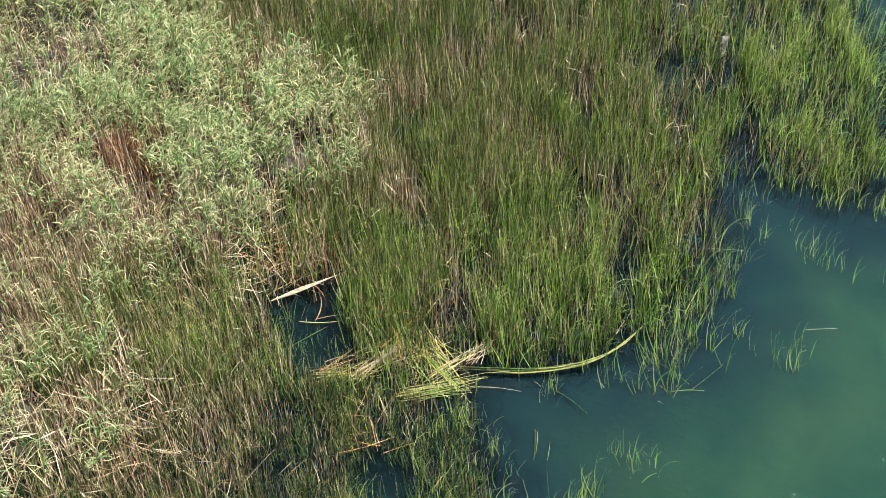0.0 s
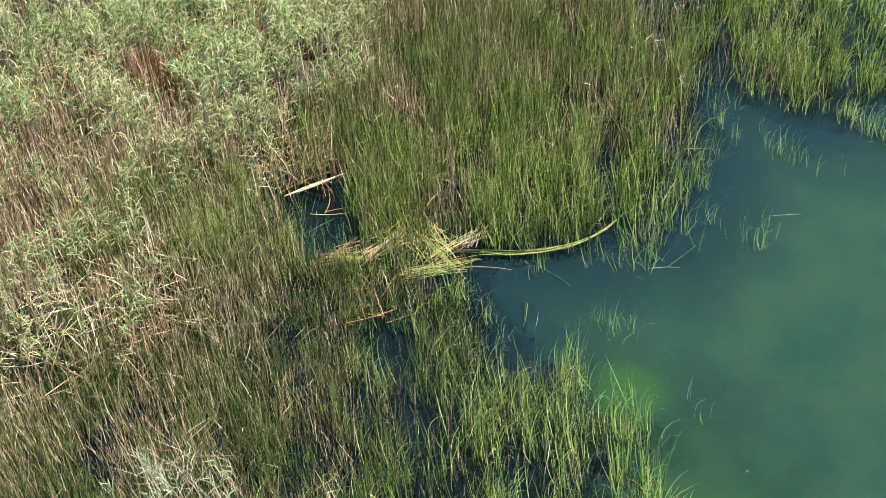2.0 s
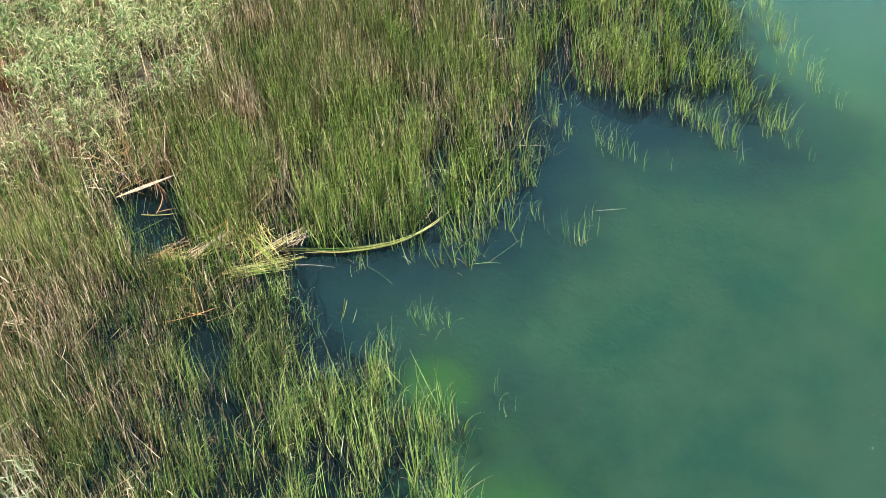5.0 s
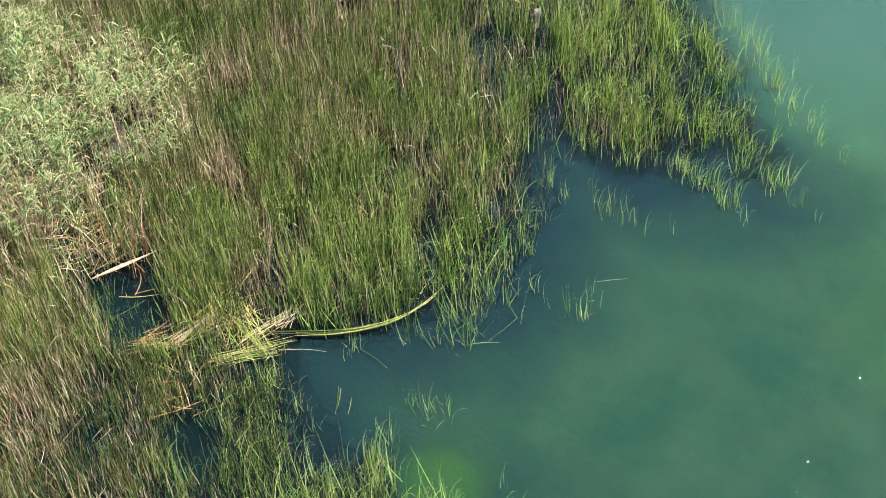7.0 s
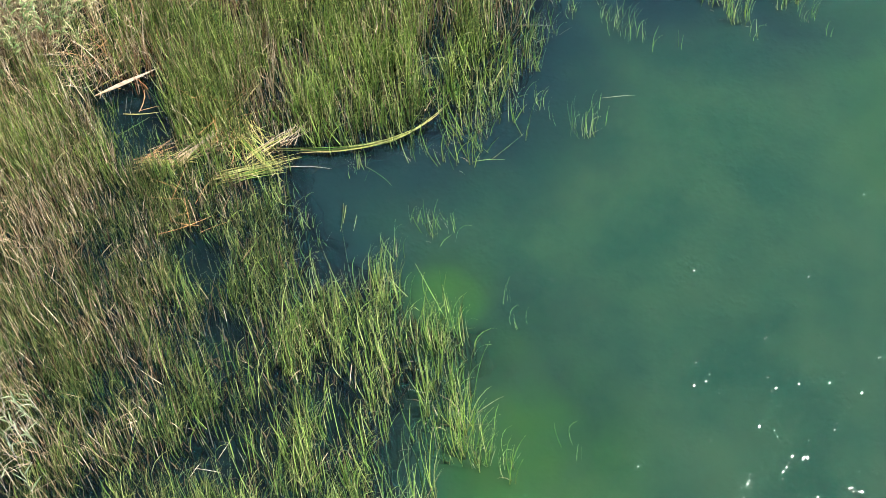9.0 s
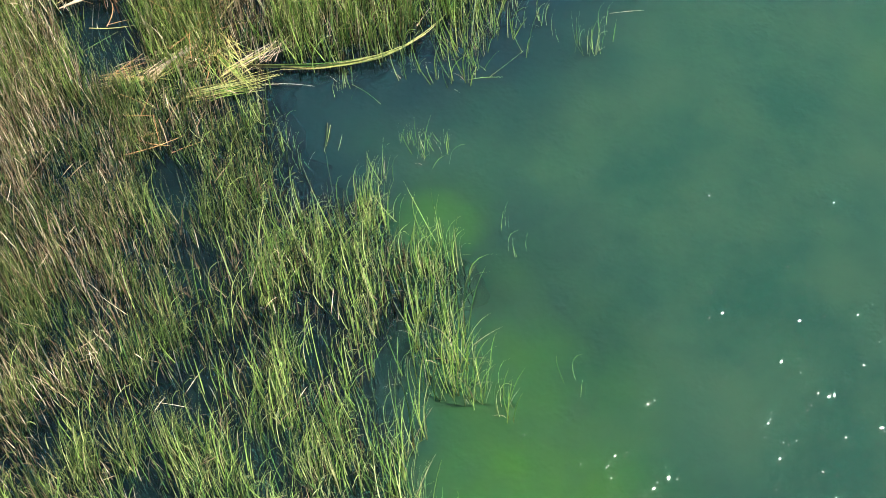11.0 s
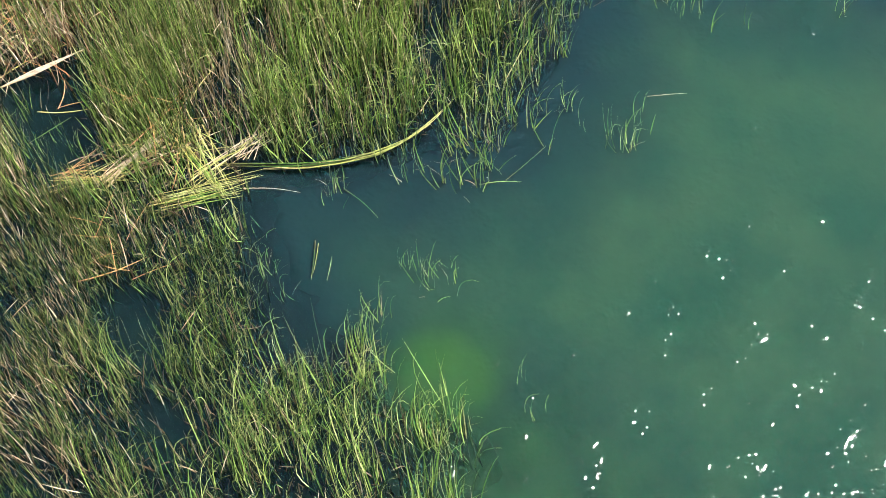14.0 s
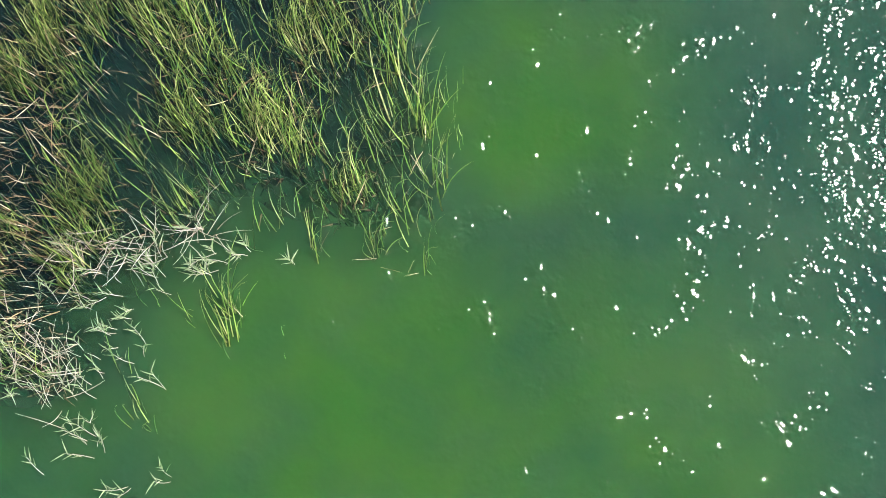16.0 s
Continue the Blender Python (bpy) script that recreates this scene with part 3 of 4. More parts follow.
# reed grass stand on the bank
def keep_grass(p):
    d = signed(p, GRASS) - 0.35 * soft(4.9 - p[:, 1], 0.0, 0.8) * soft(p[:, 0], -5.6, -4.4)
    holes = np.minimum(patchy(p, 0.8, 21), patchy(p, 1.9, 27) + 0.05)
    for x, y, r in ((-6.2, 4.4, 0.4), (-8.9, 7.6, 0.5), (-7.6, 2.6, 0.35), (-5.6, 3.6, 0.3)):
        holes = holes - 0.35 * np.exp(-((p[:, 0] - x) ** 2 + (p[:, 1] - y) ** 2) / r ** 2)
    return soft(d, -0.4, 0.5) * (0.14 + 0.86 * soft(holes, 0.37, 0.49)) * (0.24 + 0.76 * soft(p[:, 1] + 2.0 * patchy(p, 0.6, 33), 2.0, 4.4))


def grass_stand(p, tall, leaves, leaf_len):
    n = len(p)
    gz = ground_height(p)
    h = tall * rng.normal(1, 0.14, n).clip(0.5, 1.4) * (0.55 + 0.9 * patchy(p, 1.1, 31))
    heading, tilt, curl = rng.uniform(0, 6.28, n), np.abs(rng.normal(0, 0.13, n)), rng.uniform(0.0, 0.35, n)
    stems = strips(np.column_stack([p, gz]), h, tilt, curl, heading, np.full(n, 0.011), rows=4, taper=3)
    who = np.repeat(np.arange(n), leaves)
    m = len(who)
    s = rng.uniform(0.42, 1.0, m)
    mid = tilt[who] + curl[who] * s ** 1.6 * 0.5
    at = np.column_stack([p[who, 0] + np.cos(heading[who]) * np.sin(mid) * s * h[who], p[who, 1] + np.sin(heading[who]) * np.sin(mid) * s * h[who],
                          gz[who] + np.cos(mid) * s * h[who]])
    turn = np.where(rng.uniform(0, 1, m) < 0.68, rng.normal(-0.2, 0.7, m), rng.uniform(0, 6.28, m))
    leaf = strips(at, leaf_len * rng.uniform(0.6, 1.3, m), rng.uniform(0.1, 0.65, m), rng.uniform(0.7, 2.2, m), turn,
                  rng.uniform(0.014, 0.026, m), rows=5, root_width=0.35, taper=0.8, fold=False)
    return stems, leaf


p_grass = scatter(-13, -2.2, -5, 12, 62, keep_grass)
stems, leaf = grass_stand(p_grass, 1.20, 16, 0.31)
tagged(new("reed_grass_leaves", mesh_of("reed_grass_leaves", [leaf], mat_pale)), "pale green broad-leaved reed grass in full sun", "reed grass", kind="stuff")
tagged(new("reed_grass_stems", mesh_of("reed_grass_stems", [stems], mat_stem)), "thin brown and straw-coloured stems of reed grass", "reed grass", kind="stuff")


# ---- single tufts, sprigs and fallen stalks along the water's edge ----
def part(name, me, parent, m, label=""):
    ob = new(name, me)
    ob.parent = parent
    ob.matrix_basis = m
    return tagged(ob, label)


def one(v):
    return np.array([float(v)])


def leaf_mesh(name, tilt, curl, width, mat, rows=7, power=1.8, taper=1.0):
    return mesh_of(name, [strips(np.zeros((1, 3)), one(1), one(tilt), one(curl), one(0), one(width), rows, power, taper)], mat)


CATTAIL = [leaf_mesh("leaf", t, c, w, mat_green_one, power=2.4) for t, c, w in
           ((-0.35, 0.3, 0.015), (-0.42, 0.7, 0.014), (-0.38, 1.1, 0.015), (-0.45, 1.5, 0.014), (-0.2, 0.25, 0.013), (-0.1, 0.4, 0.014), (-0.5, 0.4, 0.013), (-0.3, 0.9, 0.015))]
GRASS_LEAF = [leaf_mesh("leaf", t, c, w, mat_pale_one, 5, 1.4, 0.8) for t, c, w in ((0.35, 0.5, 0.10), (0.8, 0.5, 0.11), (0.2, 0.9, 0.09), (1.1, 0.5, 0.085))]
DRY_LEAF = [leaf_mesh("dry_leaf", t, c, 0.016, mat_dead_one, 5) for t, c in ((0.3, 0.8), (0.7, 0.5))]
EDGE = "tufts along the water's edge"


def cattail_tuft(x, y, leaves, tall, spread=0.06, way=-0.35, label="slender green cattail tuft standing in open water"):
    root = tagged(new("cattail_tuft"), label, "reed tuft", EDGE)
    root.location = (x, y, -0.12)
    for _ in range(leaves):
        me = CATTAIL[rng.integers(1, 4) if y > 1 and rng.uniform() < 0.6 else rng.integers(len(CATTAIL))]
        size = tall * rng.uniform(0.65, 1.15)
        back = 0.55 if y < -6 else 0.32 if y < -2 else 0.1
        m = Matrix.Translation((rng.normal(0, spread), rng.normal(0, spread), 0)) @ Matrix.Rotation(rng.normal(-back, 0.16), 4, "X") \
            @ Matrix.Rotation(way + rng.normal(0, 0.55), 4, "Z") @ Matrix.Rotation(rng.normal(0.12, 0.14), 4, "Y") @ Matrix.Scale(size, 4)
        part("leaf", me, root, m)
    if leaves > 4:
        m = Matrix.Translation((rng.normal(0, spread), rng.normal(0, spread), 0)) @ Matrix.Rotation(rng.uniform(0, 6.28), 4, "Z") @ Matrix.Scale(0.55 * tall, 4)
        part("dry_leaf", DRY_LEAF[rng.integers(2)], root, m, "dry brown leaf")
    return root


for x0, y0, x1, y1, count, few, many, tall in (
        (8.8, 8.6, 9.5, 6.0, 18, 4, 8, 0.85), (8.7, 9.2, 9.9, 4.4, 26, 2, 5, 0.7), (9.3, 5.8, 10.3, 4.3, 8, 3, 5, 0.7), (8.85, 3.6, 9.2, 2.6, 7, 3, 6, 0.6),
        (6.9, 4.0, 7.9, 2.8, 20, 5, 10, 0.72), (8.1, 4.0, 8.8, 3.3, 10, 5, 9, 0.75), (5.2, 3.7, 5.7, 2.4, 7, 3, 7, 0.6), (4.5, 4.2, 4.8, 3.0, 7, 3, 7, 0.7),
        (6.0, 2.9, 6.3, 2.2, 4, 2, 4, 0.75), (6.75, 2.4, 6.8, 2.3, 1, 2, 3, 0.7), (2.8, 0.2, 3.6, 1.6, 14, 5, 9, 0.85), (3.6, 1.4, 4.4, 2.9, 16, 4, 8, 0.8),
        (4.2, 0.9, 5.2, 0.2, 10, 2, 5, 0.75), (3.2, 1.2, 4.0, 0.4, 6, 2, 4, 0.9), (2.55, 0.7, 2.75, -0.35, 9, 4, 8, 0.95), (0.7, -0.1, 1.1, -0.25, 3, 4, 7, 0.7), (1.75, 0.15, 2.3, 0.25, 4, 3, 6, 0.8), (1.95, -1.25, 2.45, -1.8, 8, 3, 6, 0.62),
        (1.35, -2.35, 1.65, -2.85, 8, 5, 10, 0.78), (0.06, -0.95, 0.25, -2.1, 8, 3, 6, 0.6), (3.35, -3.0, 3.6, -3.6, 4, 1, 3, 0.6), (2.3, -4.3, 3.15, -6.0, 13, 3, 6, 0.9), (3.9, -5.3, 4.1, -5.7, 2, 2, 3, 0.6), (2.2, -4.4, 2.7, -5.7, 16, 5, 9, 1.15),
        (1.9, -5.1, 2.2, -5.7, 7, 3, 7, 0.9), (1.85, -6.3, 2.1, -8.5, 16, 4, 8, 1.25), (1.2, -8.8, 2.0, -9.2, 6, 3, 6, 0.9), (0.3, -8.7, 0.9, -9.1, 5, 3, 6, 0.9),
        (-3.15, 0.85, -2.85, 0.15, 7, 4, 8, 0.6), (-2.75, 0.65, -2.45, 0.2, 5, 3, 6, 0.55), (-2.3, 1.3, -2.05, 0.55, 6, 6, 10, 0.8), (-0.15, -9.8, -0.05, -10.1, 3, 10, 14, 0.95), (-0.9, -9.3, -0.5, -9.8, 3, 2, 4, 0.8), (-1.2, -10.4, -0.75, -11.0, 4, 2, 4, 0.8), (0.4, -9.95, 0.95, -10.1, 2, 1, 1, 0.5), (2.3, -7.3, 2.55, -7.9, 3, 3, 5, 0.6), (1.9, -8.6, 2.1, -9.1, 4, 4, 7, 0.8)):
    for k in range(count):
        f = (k + rng.uniform(0, 1)) / count
        cattail_tuft(x0 + (x1 - x0) * f + rng.normal(0, 0.16), y0 + (y1 - y0) * f + rng.normal(0, 0.16), rng.integers(few, many + 1), tall * rng.uniform(0.8, 1.15))


def tube(points, radius, name, mat, flat=0.6, sides=5):
    """A stalk along a line of points, a little flattened, thinner towards its end."""
    p = np.array(points, float)
    n = len(p)
    way = np.gradient(p, axis=0)
    way /= np.linalg.norm(way, axis=1)[:, None] + 1e-9
    side = np.cross(way, (0, 0, 1.0))
    side /= np.linalg.norm(side, axis=1)[:, None] + 1e-9
    over = np.cross(side, way)
    s = np.linspace(0, 1, n)
    r = radius * (1 - 0.75 * s ** 2.5)
    a = np.arange(sides) * 2 * math.pi / sides
    ring = p[:, None] + r[:, None, None] * (np.cos(a)[None, :, None] * side[:, None] + flat * np.sin(a)[None, :, None] * over[:, None])
    i, j = np.meshgrid(np.arange(n - 1), np.arange(sides), indexing="ij")
    k = (j + 1) % sides
    quads = np.stack([i * sides + j, i * sides + k, (i + 1) * sides + k, (i + 1) * sides + j], 2).reshape(-1, 4)
    uv = np.stack([np.broadcast_to(a / 6.3, (n, sides)), np.broadcast_to(s[:, None], (n, sides))], 2).reshape(-1, 2)
    return mesh_of(name, [(ring.reshape(-1, 3), quads, uv)], mat)


def stalk_kinds(mat, radius):
    kinds = []
    for bow, dip in ((0.03, 0.02), (0.10, 0.05), (-0.12, 0.05), (0.18, -0.04), (-0.06, 0.09)):
        s = np.linspace(0, 1, 7)
        kinds.append(tube(np.column_stack([s, 0.4 * bow * np.sin(s * math.pi), 0.4 * dip * np.sin(s * 2.5)]), radius, "stalk", mat))
    return kinds


STRAW, BLEACHED, ORANGE, BROWN = (stalk_kinds(m, 0.010) for m in (mat_straw, mat_bleached, mat_orange, mat_dead_one))
FRESH = stalk_kinds(mat_green_one, 0.011)
GREY = stalk_kinds(mat_grey, 0.010)


KIND_NAMES = {STRAW[0].name: "straw_stalk", BLEACHED[0].name: "bleached_stalk", ORANGE[0].name: "orange_stalk", BROWN[0].name: "brown_stalk", FRESH[0].name: "green_stalk", GREY[0].name: "grey_stalk"}


def lay(parent, kinds, a, b, thick=1.0, name="stalk"):
    """A stalk from point a to point b, as a part of its parent or, without one, as a thing of its own."""
    a, b = Vector(a), Vector(b)
    d = b - a
    m = Matrix.Translation(a) @ d.to_track_quat("X", "Z").to_matrix().to_4x4() @ Matrix.Diagonal((d.length, thick, thick, 1))
    me = kinds[rng.integers(len(kinds))]
    if parent is not None:
        return part(KIND_NAMES[kinds[0].name], me, parent, parent.matrix_basis.inverted() @ m)
    ob = new(name, me)
    ob.matrix_basis = m
    return ob


def near(p, spread, z0, z1):
    return (p[0] + rng.normal(0, spread), p[1] + rng.normal(0, spread), rng.uniform(z0, z1))


# heap of broken reeds, in sheaves that lie across one another
heap = tagged(new("reed_heap"), "tangled heap of broken straw-yellow reeds on the water", "fallen reeds")
heap.location = (-1.2, 0.1, 0)
for a, b, count, kinds, spread, z0, z1 in (
        ((-1.98, -0.20), (-1.34, 0.52), 15, STRAW, 0.06, 0.03, 0.18), ((-1.95, -0.18), (-1.32, 0.50), 8, BLEACHED, 0.05, 0.10, 0.26),
        ((-1.75, 0.05), (-1.15, 0.62), 10, BROWN, 0.10, 0.02, 0.10), ((-1.15, 0.45), (-0.50, -0.22), 18, FRESH, 0.19, 0.03, 0.28),
        ((-1.05, 0.50), (-0.45, -0.12), 10, STRAW, 0.19, 0.05, 0.32), ((-0.90, 0.60), (-0.60, -0.20), 10, STRAW, 0.16, 0.04, 0.30),
        ((-0.85, -0.22), (-0.05, 0.42), 9, STRAW, 0.08, 0.06, 0.24), ((-0.62, -0.02), (-0.02, 0.46), 3, BLEACHED, 0.05, 0.12, 0.28),
        ((-1.32, -0.46), (-0.30, -0.28), 14, FRESH, 0.07, 0.02, 0.08), ((-1.25, -0.40), (-0.05, -0.10), 9, STRAW, 0.08, 0.02, 0.10),
        ((-2.60, -0.02), (-2.05, 0.18), 8, ORANGE, 0.12, 0.02, 0.08), ((-2.60, -0.15), (-1.70, 0.02), 12, STRAW, 0.10, 0.02, 0.1),
        ((-1.9, 0.1), (-0.6, 0.35), 16, BROWN, 0.2, 0.02, 0.1), ((-1.2, 0.05), (-1.05, 0.45), 8, ORANGE, 0.12, 0.03, 0.2),
        ((-0.15, 0.15), (0.12, 0.55), 6, BLEACHED, 0.12, 0.05, 0.3), ((-1.5, 0.3), (-1.3, 1.0), 7, ORANGE, 0.3, 0.05, 0.4)):
    for k in range(count):
        lay(heap, kinds, near(a, spread, z0, z1), near(b, spread * 1.3, z0, z1), rng.uniform(0.3, 0.75))

# long bent sheaf that curves along the reed edge
sheaf = tagged(new("bent_reed_sheaf"), "long curved sheaf of bent yellow-green reeds lying on the water", "fallen reeds")
bow = np.array([(-0.55, 0.10), (0.0, 0.08), (0.55, 0.06), (1.06, 0.12), (1.5, 0.24), (1.86, 0.42), (2.2, 0.70), (2.52, 1.05)])
for k in range(11):
    first, last = (0, 5) if k % 3 == 0 else ((1, 7) if k % 3 == 1 else (2, 8))
    line = bow[first:last] + rng.normal(0, 0.014, 2) + rng.normal(0, 0.014, (last - first, 2))
    z = 0.05 + rng.uniform(0, 0.07) + 0.05 * np.linspace(0, 1, len(line))
    fine = np.linspace(0, len(line) - 1, 14)
    pts = np.column_stack([np.interp(fine, range(len(line)), line[:, 0]), np.interp(fine, range(len(line)), line[:, 1]), np.interp(fine, range(len(line)), z)])
    part("stalk", tube(pts, rng.uniform(0.006, 0.012), "stalk", mat_straw if k % 3 else mat_green_one), sheaf, Matrix())

# bleached stalks across the small pool
log = tagged(new("bleached_stalk_bundle"), "bleached flat bundle of dead stalks across a dark pool", "fallen reeds")
log.location = (-3.0, 1.6, 0)
for k in range(9):
    f = np.linspace(0, 1, 9)
    end = 1 - 0.12 * rng.uniform()
    mid = np.sin(np.pi * np.clip(f * 1.15, 0, 1)) ** 1.4 * rng.uniform(-0.032, 0.032)
    along = np.array((-3.52, 1.29)) + np.outer(f * end, (1.12, 0.60))
    across = np.array((-0.47, 0.88))
    pts = np.column_stack([along + np.outer(mid, across) - (log.location.x, log.location.y), 0.17 + 0.08 * f + 0.03 * rng.uniform(-1, 1) * np.sin(np.pi * f)])
    part("bleached_stalk", tube(pts, rng.uniform(0.009, 0.014), "bleached_stalk", mat_bleached), log, Matrix())
loose = "loose stalks on the water"
for kinds, a, b, thick, words in (
        (STRAW, (-3.64, 1.53), (-2.71, 2.08), 1.2, "thin straw-coloured stalk leaning over the pool"), (ORANGE, (-2.74, 1.03), (-2.38, 1.11), 0.9, "orange-brown dead stalk over the pool"),
        (ORANGE, (-2.77, 1.03), (-2.72, 1.47), 1.2, "reddish dead stalk standing in the pool"), (STRAW, (-3.03, 0.97), (-2.32, 0.99), 1.3, "straw-pink stalk floating on the pool"),
        (BLEACHED, (-2.91, 1.82), (-2.78, 1.37), 0.9, "pale pink dead stalk dipping into the pool"), (BLEACHED, (-2.97, 1.92), (-2.68, 1.74), 0.9, "pale stalk across the head of the pool"),
        (ORANGE, (-1.96, 0.97), (-1.79, 1.28), 1.1, "orange dead stalk among green reeds by the pool"), (ORANGE, (-1.97, 1.09), (-1.77, 1.37), 0.9, "rust-red dead stalk among green reeds"),
        (FRESH, (-3.10, 0.46), (-2.56, 0.85), 0.6, "thin green leaf lying over the pool"), (BLEACHED, (-2.52, 0.17), (-2.06, 0.27), 0.9, "pale stalk lying at the pool's edge"),
        (BROWN, (-2.5, 1.6), (-2.0, 2.0), 1.2, "brown dead stalk leaning at the pool's edge"), (ORANGE, (-1.5, -1.55), (-1.0, -1.35), 1.0, "orange dead stalk over a small pool"),
        (ORANGE, (-2.18, -1.58), (-1.34, -1.26), 1.2, "orange dead stalk fallen beside a small pool"), (ORANGE, (-2.0, -1.3), (-1.5, -1.45), 1.0, "reddish dead stalk beside a small pool"),
        (BROWN, (-1.75, -0.9), (-1.55, -1.45), 1.1, "reddish-brown stalk leaning over a small pool"), (ORANGE, (-2.1, -1.35), (-1.7, -1.2), 0.9, "orange dead stalk among green reeds"),
        (BLEACHED, (-0.2, -0.24), (0.55, -0.34), 0.7, "thin bleached stalk floating beside the heap"), (BLEACHED, (3.78, 2.94), (4.38, 2.86), 0.9, "thin pale stalk floating at the reed edge"),
        (FRESH[:1], (0.76, -1.02), (0.73, -1.60), 1.0, "green cattail leaf floating alone on the water"), (STRAW[:1], (0.80, -1.05), (0.76, -1.5), 0.7, "yellow leaf floating on open water"),
        (FRESH[:1], (0.98, -1.25), (0.93, -1.6), 0.5, "thin green leaf floating on open water"), (FRESH, (1.1, -0.25), (1.55, -0.72), 0.8, "green leaf trailing on the water"),
        (FRESH, (2.85, -0.22), (3.40, -0.20), 0.6, "thin stem lying on the water"), (FRESH, (3.2, -0.15), (3.75, 0.35), 0.6, "thin stem leaning over the water"),
        (FRESH, (2.75, 0.35), (3.15, -0.1), 0.6, "thin stem bowed over the water"), (STRAW, (3.22, 1.36), (3.60, 2.10), 1.0, "yellow leaf leaning at the reed edge"),
        (BROWN, (5.15, 1.15), (5.7, 1.17), 0.5, "thin pale stalk floating on open water"), (STRAW, (-1.0, 1.15), (-0.74, 1.6), 1.6, "broad yellow leaf among green reeds"),
        (BLEACHED, (2.1, 0.95), (2.35, 1.35), 1.0, "pale leaf leaning at the reed edge"), (BROWN, (-0.05, -7.3), (0.45, -6.95), 1.2, "bent grey-brown stalk over dark water"),
        (BLEACHED, (0.35, -7.5), (0.15, -8.1), 1.0, "pale bent stalk over dark water"), (BROWN, (-0.35, -7.35), (-0.05, -7.3), 1.0, "thin brown stalk over dark water")):
    za, zb = rng.uniform(0.02, 0.06, 2)
    lay(None, kinds, (*a, za), (*b, zb + 0.05), 0.72 * thick, "fallen_stalk")
    tagged(bpy.context.scene.collection.objects[-1], words, "fallen stalk", loose)


# grass sprigs that stand in the shallows at the foot of the bank
def grass_sprig(x, y, leaves, size, tall, way=2.5, flat=0.9):
    """A leaning stem with leaves that stand off it in turn on both sides; flat: how far it leans over."""
    root = tagged(new("reed_grass_sprig"), "pale grey-green sprig of reed grass leaning over shallow water", "grass sprig", "sprigs at the water's edge")
    root.location = (x, y, -0.05)
    lean = flat * rng.uniform(0.6, 1.2)
    turn = way + rng.normal(0, 0.55)
    tip = tall * Vector((math.sin(lean) * math.cos(turn), math.sin(lean) * math.sin(turn), math.cos(lean)))
    stem = part("stem", SPRIG_STEM[rng.integers(5)], root, tip.to_track_quat("X", "Z").to_matrix().to_4x4() @ Matrix.Diagonal((tip.length, 0.35, 0.35, 1)), "thin bleached stem")
    for k in range(leaves):
        f = 0.45 + 0.55 * (k + 1) / leaves
        side = turn + (0.75 if k % 2 else -0.75) * rng.uniform(0.4, 1.5) + rng.normal(0, 0.25)
        m = Matrix.Translation(tip * f) @ Matrix.Rotation(side, 4, "Z") @ Matrix.Rotation(rng.uniform(-0.2, 0.5), 4, "Y") @ Matrix.Scale(size * rng.uniform(0.6, 1.2), 4)
        leaf_ob = part("leaf", GRASS_LEAF[rng.integers(4)], stem, m)
        leaf_ob.matrix_parent_inverse = stem.matrix_basis.inverted()


SPRIG_STEM = GREY
for x, y, count, spread, size in (
        (-0.36, -8.81, 4, 0.10, 0.18), (-0.2, -9.06, 4, 0.08, 0.2), (-0.39, -9.03, 3, 0.08, 0.2), (-1.74, -8.99, 4, 0.12, 0.17), (-1.52, -9.18, 3, 0.1, 0.18), (-0.97, -9.18, 6, 0.12, 0.2),
        (-0.84, -9.27, 5, 0.1, 0.2), (-1.06, -8.75, 3, 0.12, 0.17), (-2.31, -9.67, 8, 0.2, 0.18), (-1.87, -10.22, 7, 0.2, 0.18), (-2.36, -10.28, 6, 0.2, 0.18), (-1.5, -10.4, 4, 0.14, 0.19),
        (-1.62, -11.13, 5, 0.1, 0.2), (-1.71, -10.83, 4, 0.1, 0.18), (-2.13, -11.32, 1, 0.02, 0.2), (-1.17, -11.43, 2, 0.04, 0.2), (-0.73, -11.4, 2, 0.03, 0.2), (-0.86, -10.4, 2, 0.04, 0.2),
        (-1.05, -9.98, 3, 0.06, 0.2), (0.14, -8.91, 2, 0.03, 0.22), (0.6, -9.06, 1, 0.02, 0.24), (-1.48, -9.85, 4, 0.14, 0.18), (-1.3, -9.45, 3, 0.15, 0.18)):
    for k in range(count):
        grass_sprig(x + 0.10 + rng.normal(0, spread), y - 0.10 + rng.normal(0, spread), rng.integers(4, 8), 0.78 * size, rng.uniform(0.18, 0.45))
for k in range(26):
    grass_sprig(-4.1 + rng.normal(0, 0.5), -5.3 + rng.normal(0, 0.45), rng.integers(6, 10), 0.22, rng.uniform(0.6, 1.0), flat=0.25)

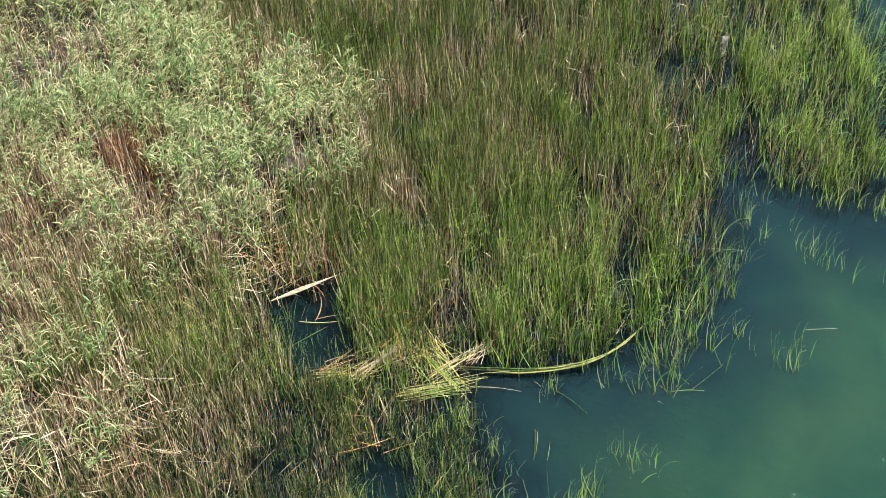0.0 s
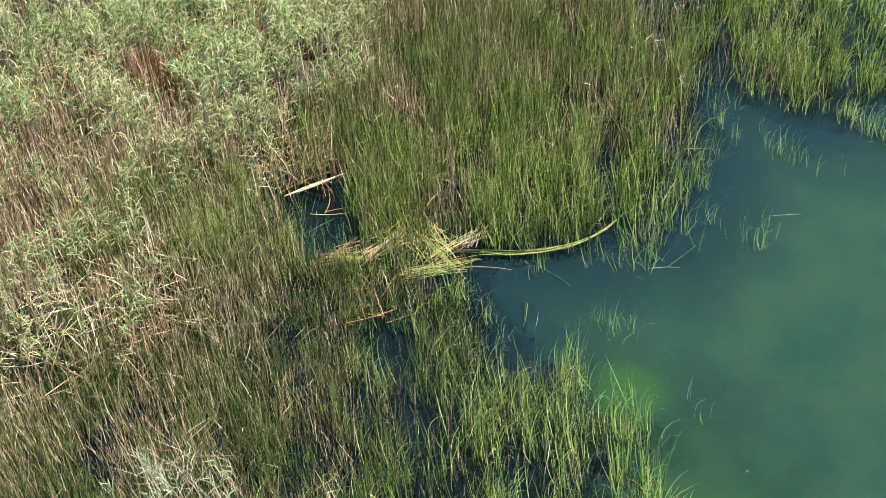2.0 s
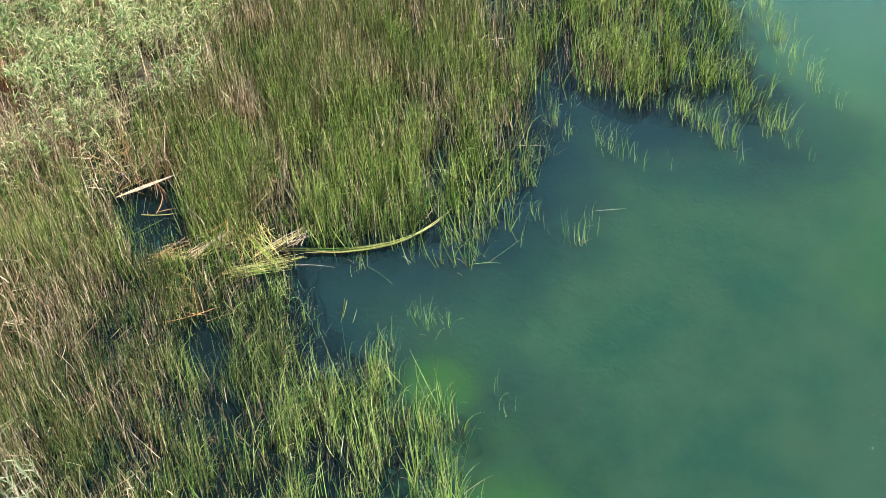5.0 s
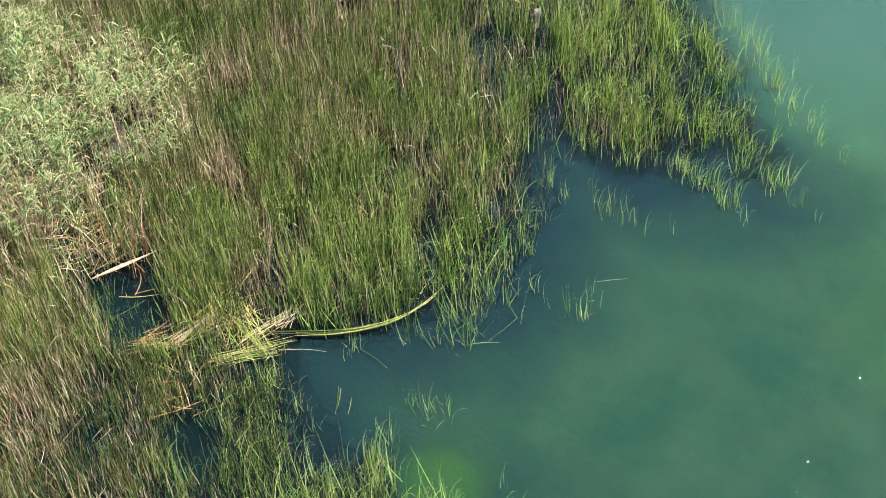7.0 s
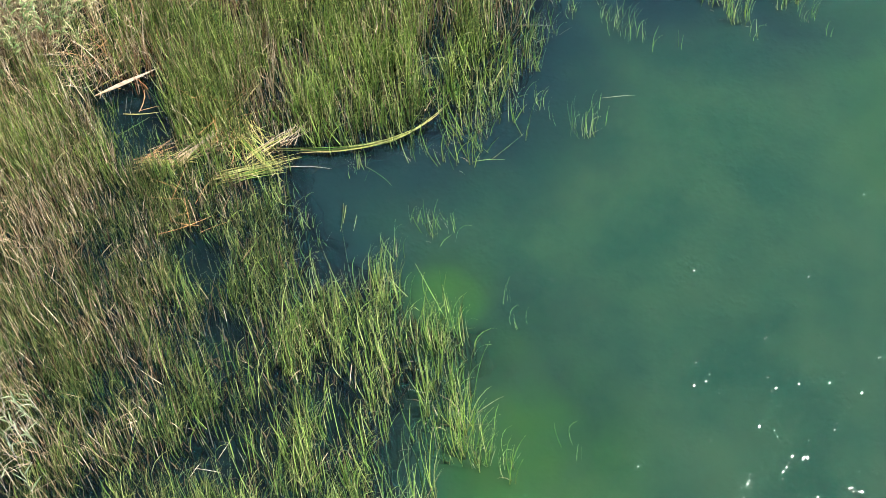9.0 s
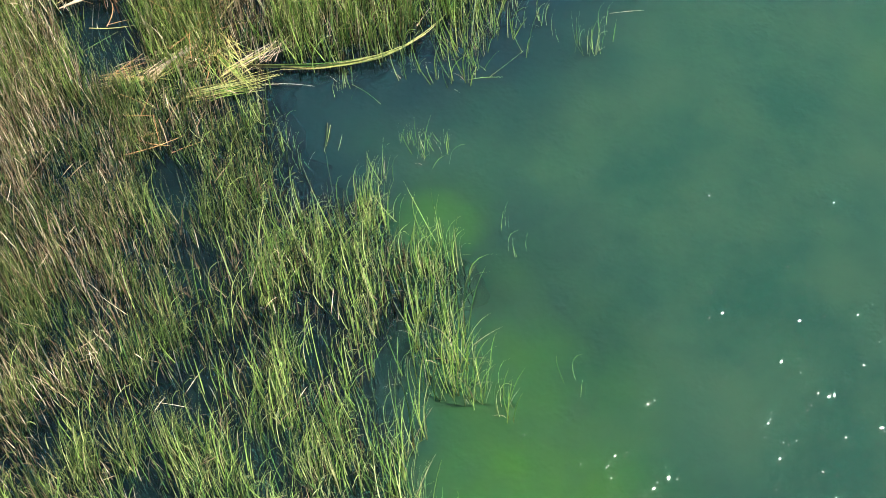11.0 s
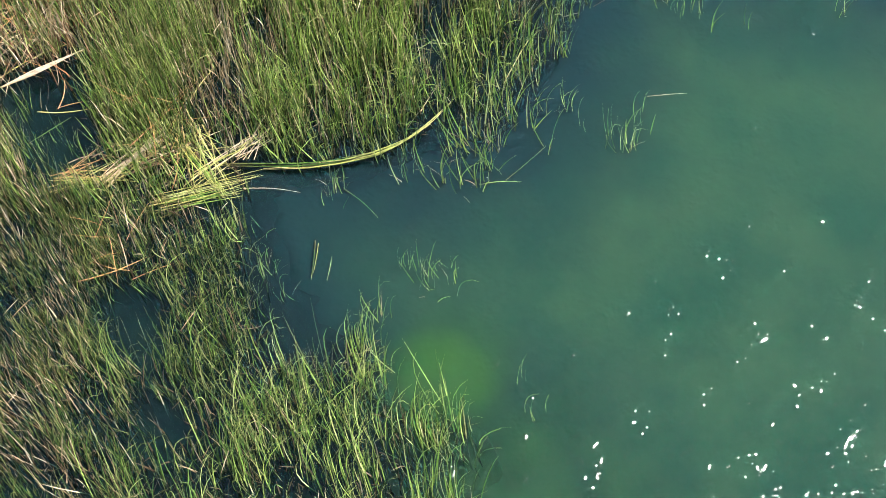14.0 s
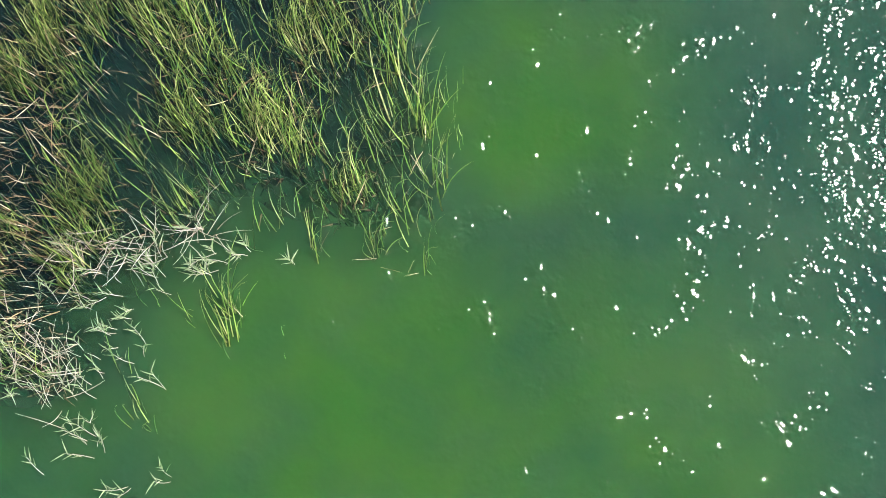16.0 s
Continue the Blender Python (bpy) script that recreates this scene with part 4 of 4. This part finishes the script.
# bleached tangles
for x, y, count, reach, kinds in ((-2.3, -10.1, 40, 0.55, GREY), (-1.6, -9.05, 26, 0.3, GREY), (-1.0, -8.95, 24, 0.3, GREY), (-0.35, -8.8, 22, 0.25, GREY), (-1.9, -10.3, 30, 0.4, GREY), (-2.9, -9.4, 24, 0.4, GREY), (-2.2, -7.6, 20, 0.5, BROWN), (-3.6, -5.6, 34, 0.5, BLEACHED), (-4.3, -5.2, 40, 0.6, GREY), (-4.2, -4.4, 24, 0.4, BROWN), (-4.1, 2.1, 26, 0.6, BLEACHED),
                                  (-6.6, 1.7, 60, 0.9, BLEACHED), (-3.0, 2.3, 30, 0.6, BROWN), (-4.9, -2.0, 30, 0.6, BROWN), (-2.5, 5.2, 18, 0.5, BLEACHED), (2.2, 8.6, 18, 0.5, BROWN),
                                  (-3.8, -2.4, 20, 0.5, BROWN), (-3.35, 1.95, 20, 0.45, ORANGE), (-1.85, -1.15, 5, 0.25, ORANGE), (-1.5, 0.7, 8, 0.4, ORANGE), (-2.9, 2.6, 20, 0.5, BLEACHED), (-5.2, -0.6, 26, 0.6, BLEACHED), (-8.6, 6.0, 50, 0.9, BROWN)):
    tangle = tagged(new("stalk_tangle"), "tangle of bleached dead stalks" if kinds is BLEACHED else "tangle of silver-grey dead stalks over the shallows" if kinds is GREY else "tangle of orange-brown dead stalks" if kinds is ORANGE else "tangle of brown dead stalks", "dead stalks")
    base = max(0.0, float(ground_height(np.array([[x, y]]))[0]))
    tangle.location = (x, y, base)
    for k in range(count):
        a = rng.normal(0, reach * 0.5, 2)
        w, long = rng.uniform(0, 6.28), rng.uniform(0.12, 0.5) if y < -8 else rng.uniform(0.25, 0.7)
        z = base + rng.uniform(0.03, 0.3 if y < -8 else 0.65)
        lay(tangle, kinds, (x + a[0], y + a[1], z), (x + a[0] + long * math.cos(w), y + a[1] + long * math.sin(w), z + rng.uniform(-0.1, 0.3 if y < -8 else 0.6)), rng.uniform(0.25, 0.5))

# rusty dead leaves in the grass stand
rust = []
for x, y, r, count in ((-6.2, 4.4, 0.30, 620), (-7.6, 2.6, 0.25, 160), (-5.6, 3.6, 0.2, 120), (-3.0, 2.2, 0.35, 160), (-4.6, 5.6, 0.25, 120), (-8.4, 3.4, 0.3, 150)):
    c = np.column_stack([rng.normal(x, r, count), rng.normal(y, r, count)])
    rust.append(strips(np.column_stack([c, ground_height(c)]), rng.uniform(0.3, 1.0, count), rng.normal(0, 0.3, count), rng.normal(0.3, 0.6, count),
                       rng.uniform(0, 6.28, count), rng.uniform(0.015, 0.03, count), rows=4))
tagged(new("rusty_leaves", mesh_of("rusty_leaves", rust, mat_rust)), "clumps of rust-brown dead leaves in the grass stand", "dead leaves", kind="stuff")


# weathered stump among the reeds
def stump_material():
    m, nt, out = material("weathered_wood")
    grain = noise_of(nt, 18.0, 5.0, 0.65)
    p = node(nt, "ShaderNodeBsdfPrincipled", Roughness=0.85)
    nt.links.new(ramp(nt, grain, [(0.3, (0.04, 0.033, 0.028)), (0.7, (0.15, 0.13, 0.115))]), p.inputs["Base Color"])
    b = node(nt, "ShaderNodeBump", Strength=0.8, Distance=0.02)
    nt.links.new(grain, b.inputs["Height"])
    nt.links.new(b.outputs[0], p.inputs["Normal"])
    nt.links.new(p.outputs[0], out.inputs[0])
    return m


bm = bmesh.new()
rings, around = 9, 14
rows_of = []
for i in range(rings):
    f = i / (rings - 1)
    ring = []
    for j in range(around):
        a = j * 2 * math.pi / around
        r = 0.13 - 0.04 * f + 0.025 * math.sin(3 * a + 2 * f) + 0.012 * noise.noise((math.cos(a) * 2, math.sin(a) * 2, f * 3))
        top = 0.20 * noise.noise((math.cos(a) * 1.5, math.sin(a) * 1.5, 4)) * f ** 3
        ring.append(bm.verts.new((r * math.cos(a) + 0.06 * f, r * math.sin(a), -0.6 + 1.35 * f + top)))
    rows_of.append(ring)
for lo, hi in zip(rows_of, rows_of[1:]):
    for j in range(around):
        bm.faces.new((lo[j], lo[(j + 1) % around], hi[(j + 1) % around], hi[j]))
bm.faces.new(rows_of[-1])
me = bpy.data.meshes.new("tree_stump")
bm.to_mesh(me)
bm.free()
me.polygons.foreach_set("use_smooth", np.ones(len(me.polygons), bool))
me.materials.append(stump_material())
stump = tagged(new("tree_stump", me), "weathered grey broken stump among green reeds", "stump")
stump.scale = (0.75, 0.75, 0.62)
stump.location = (4.6, 8.45, 0)
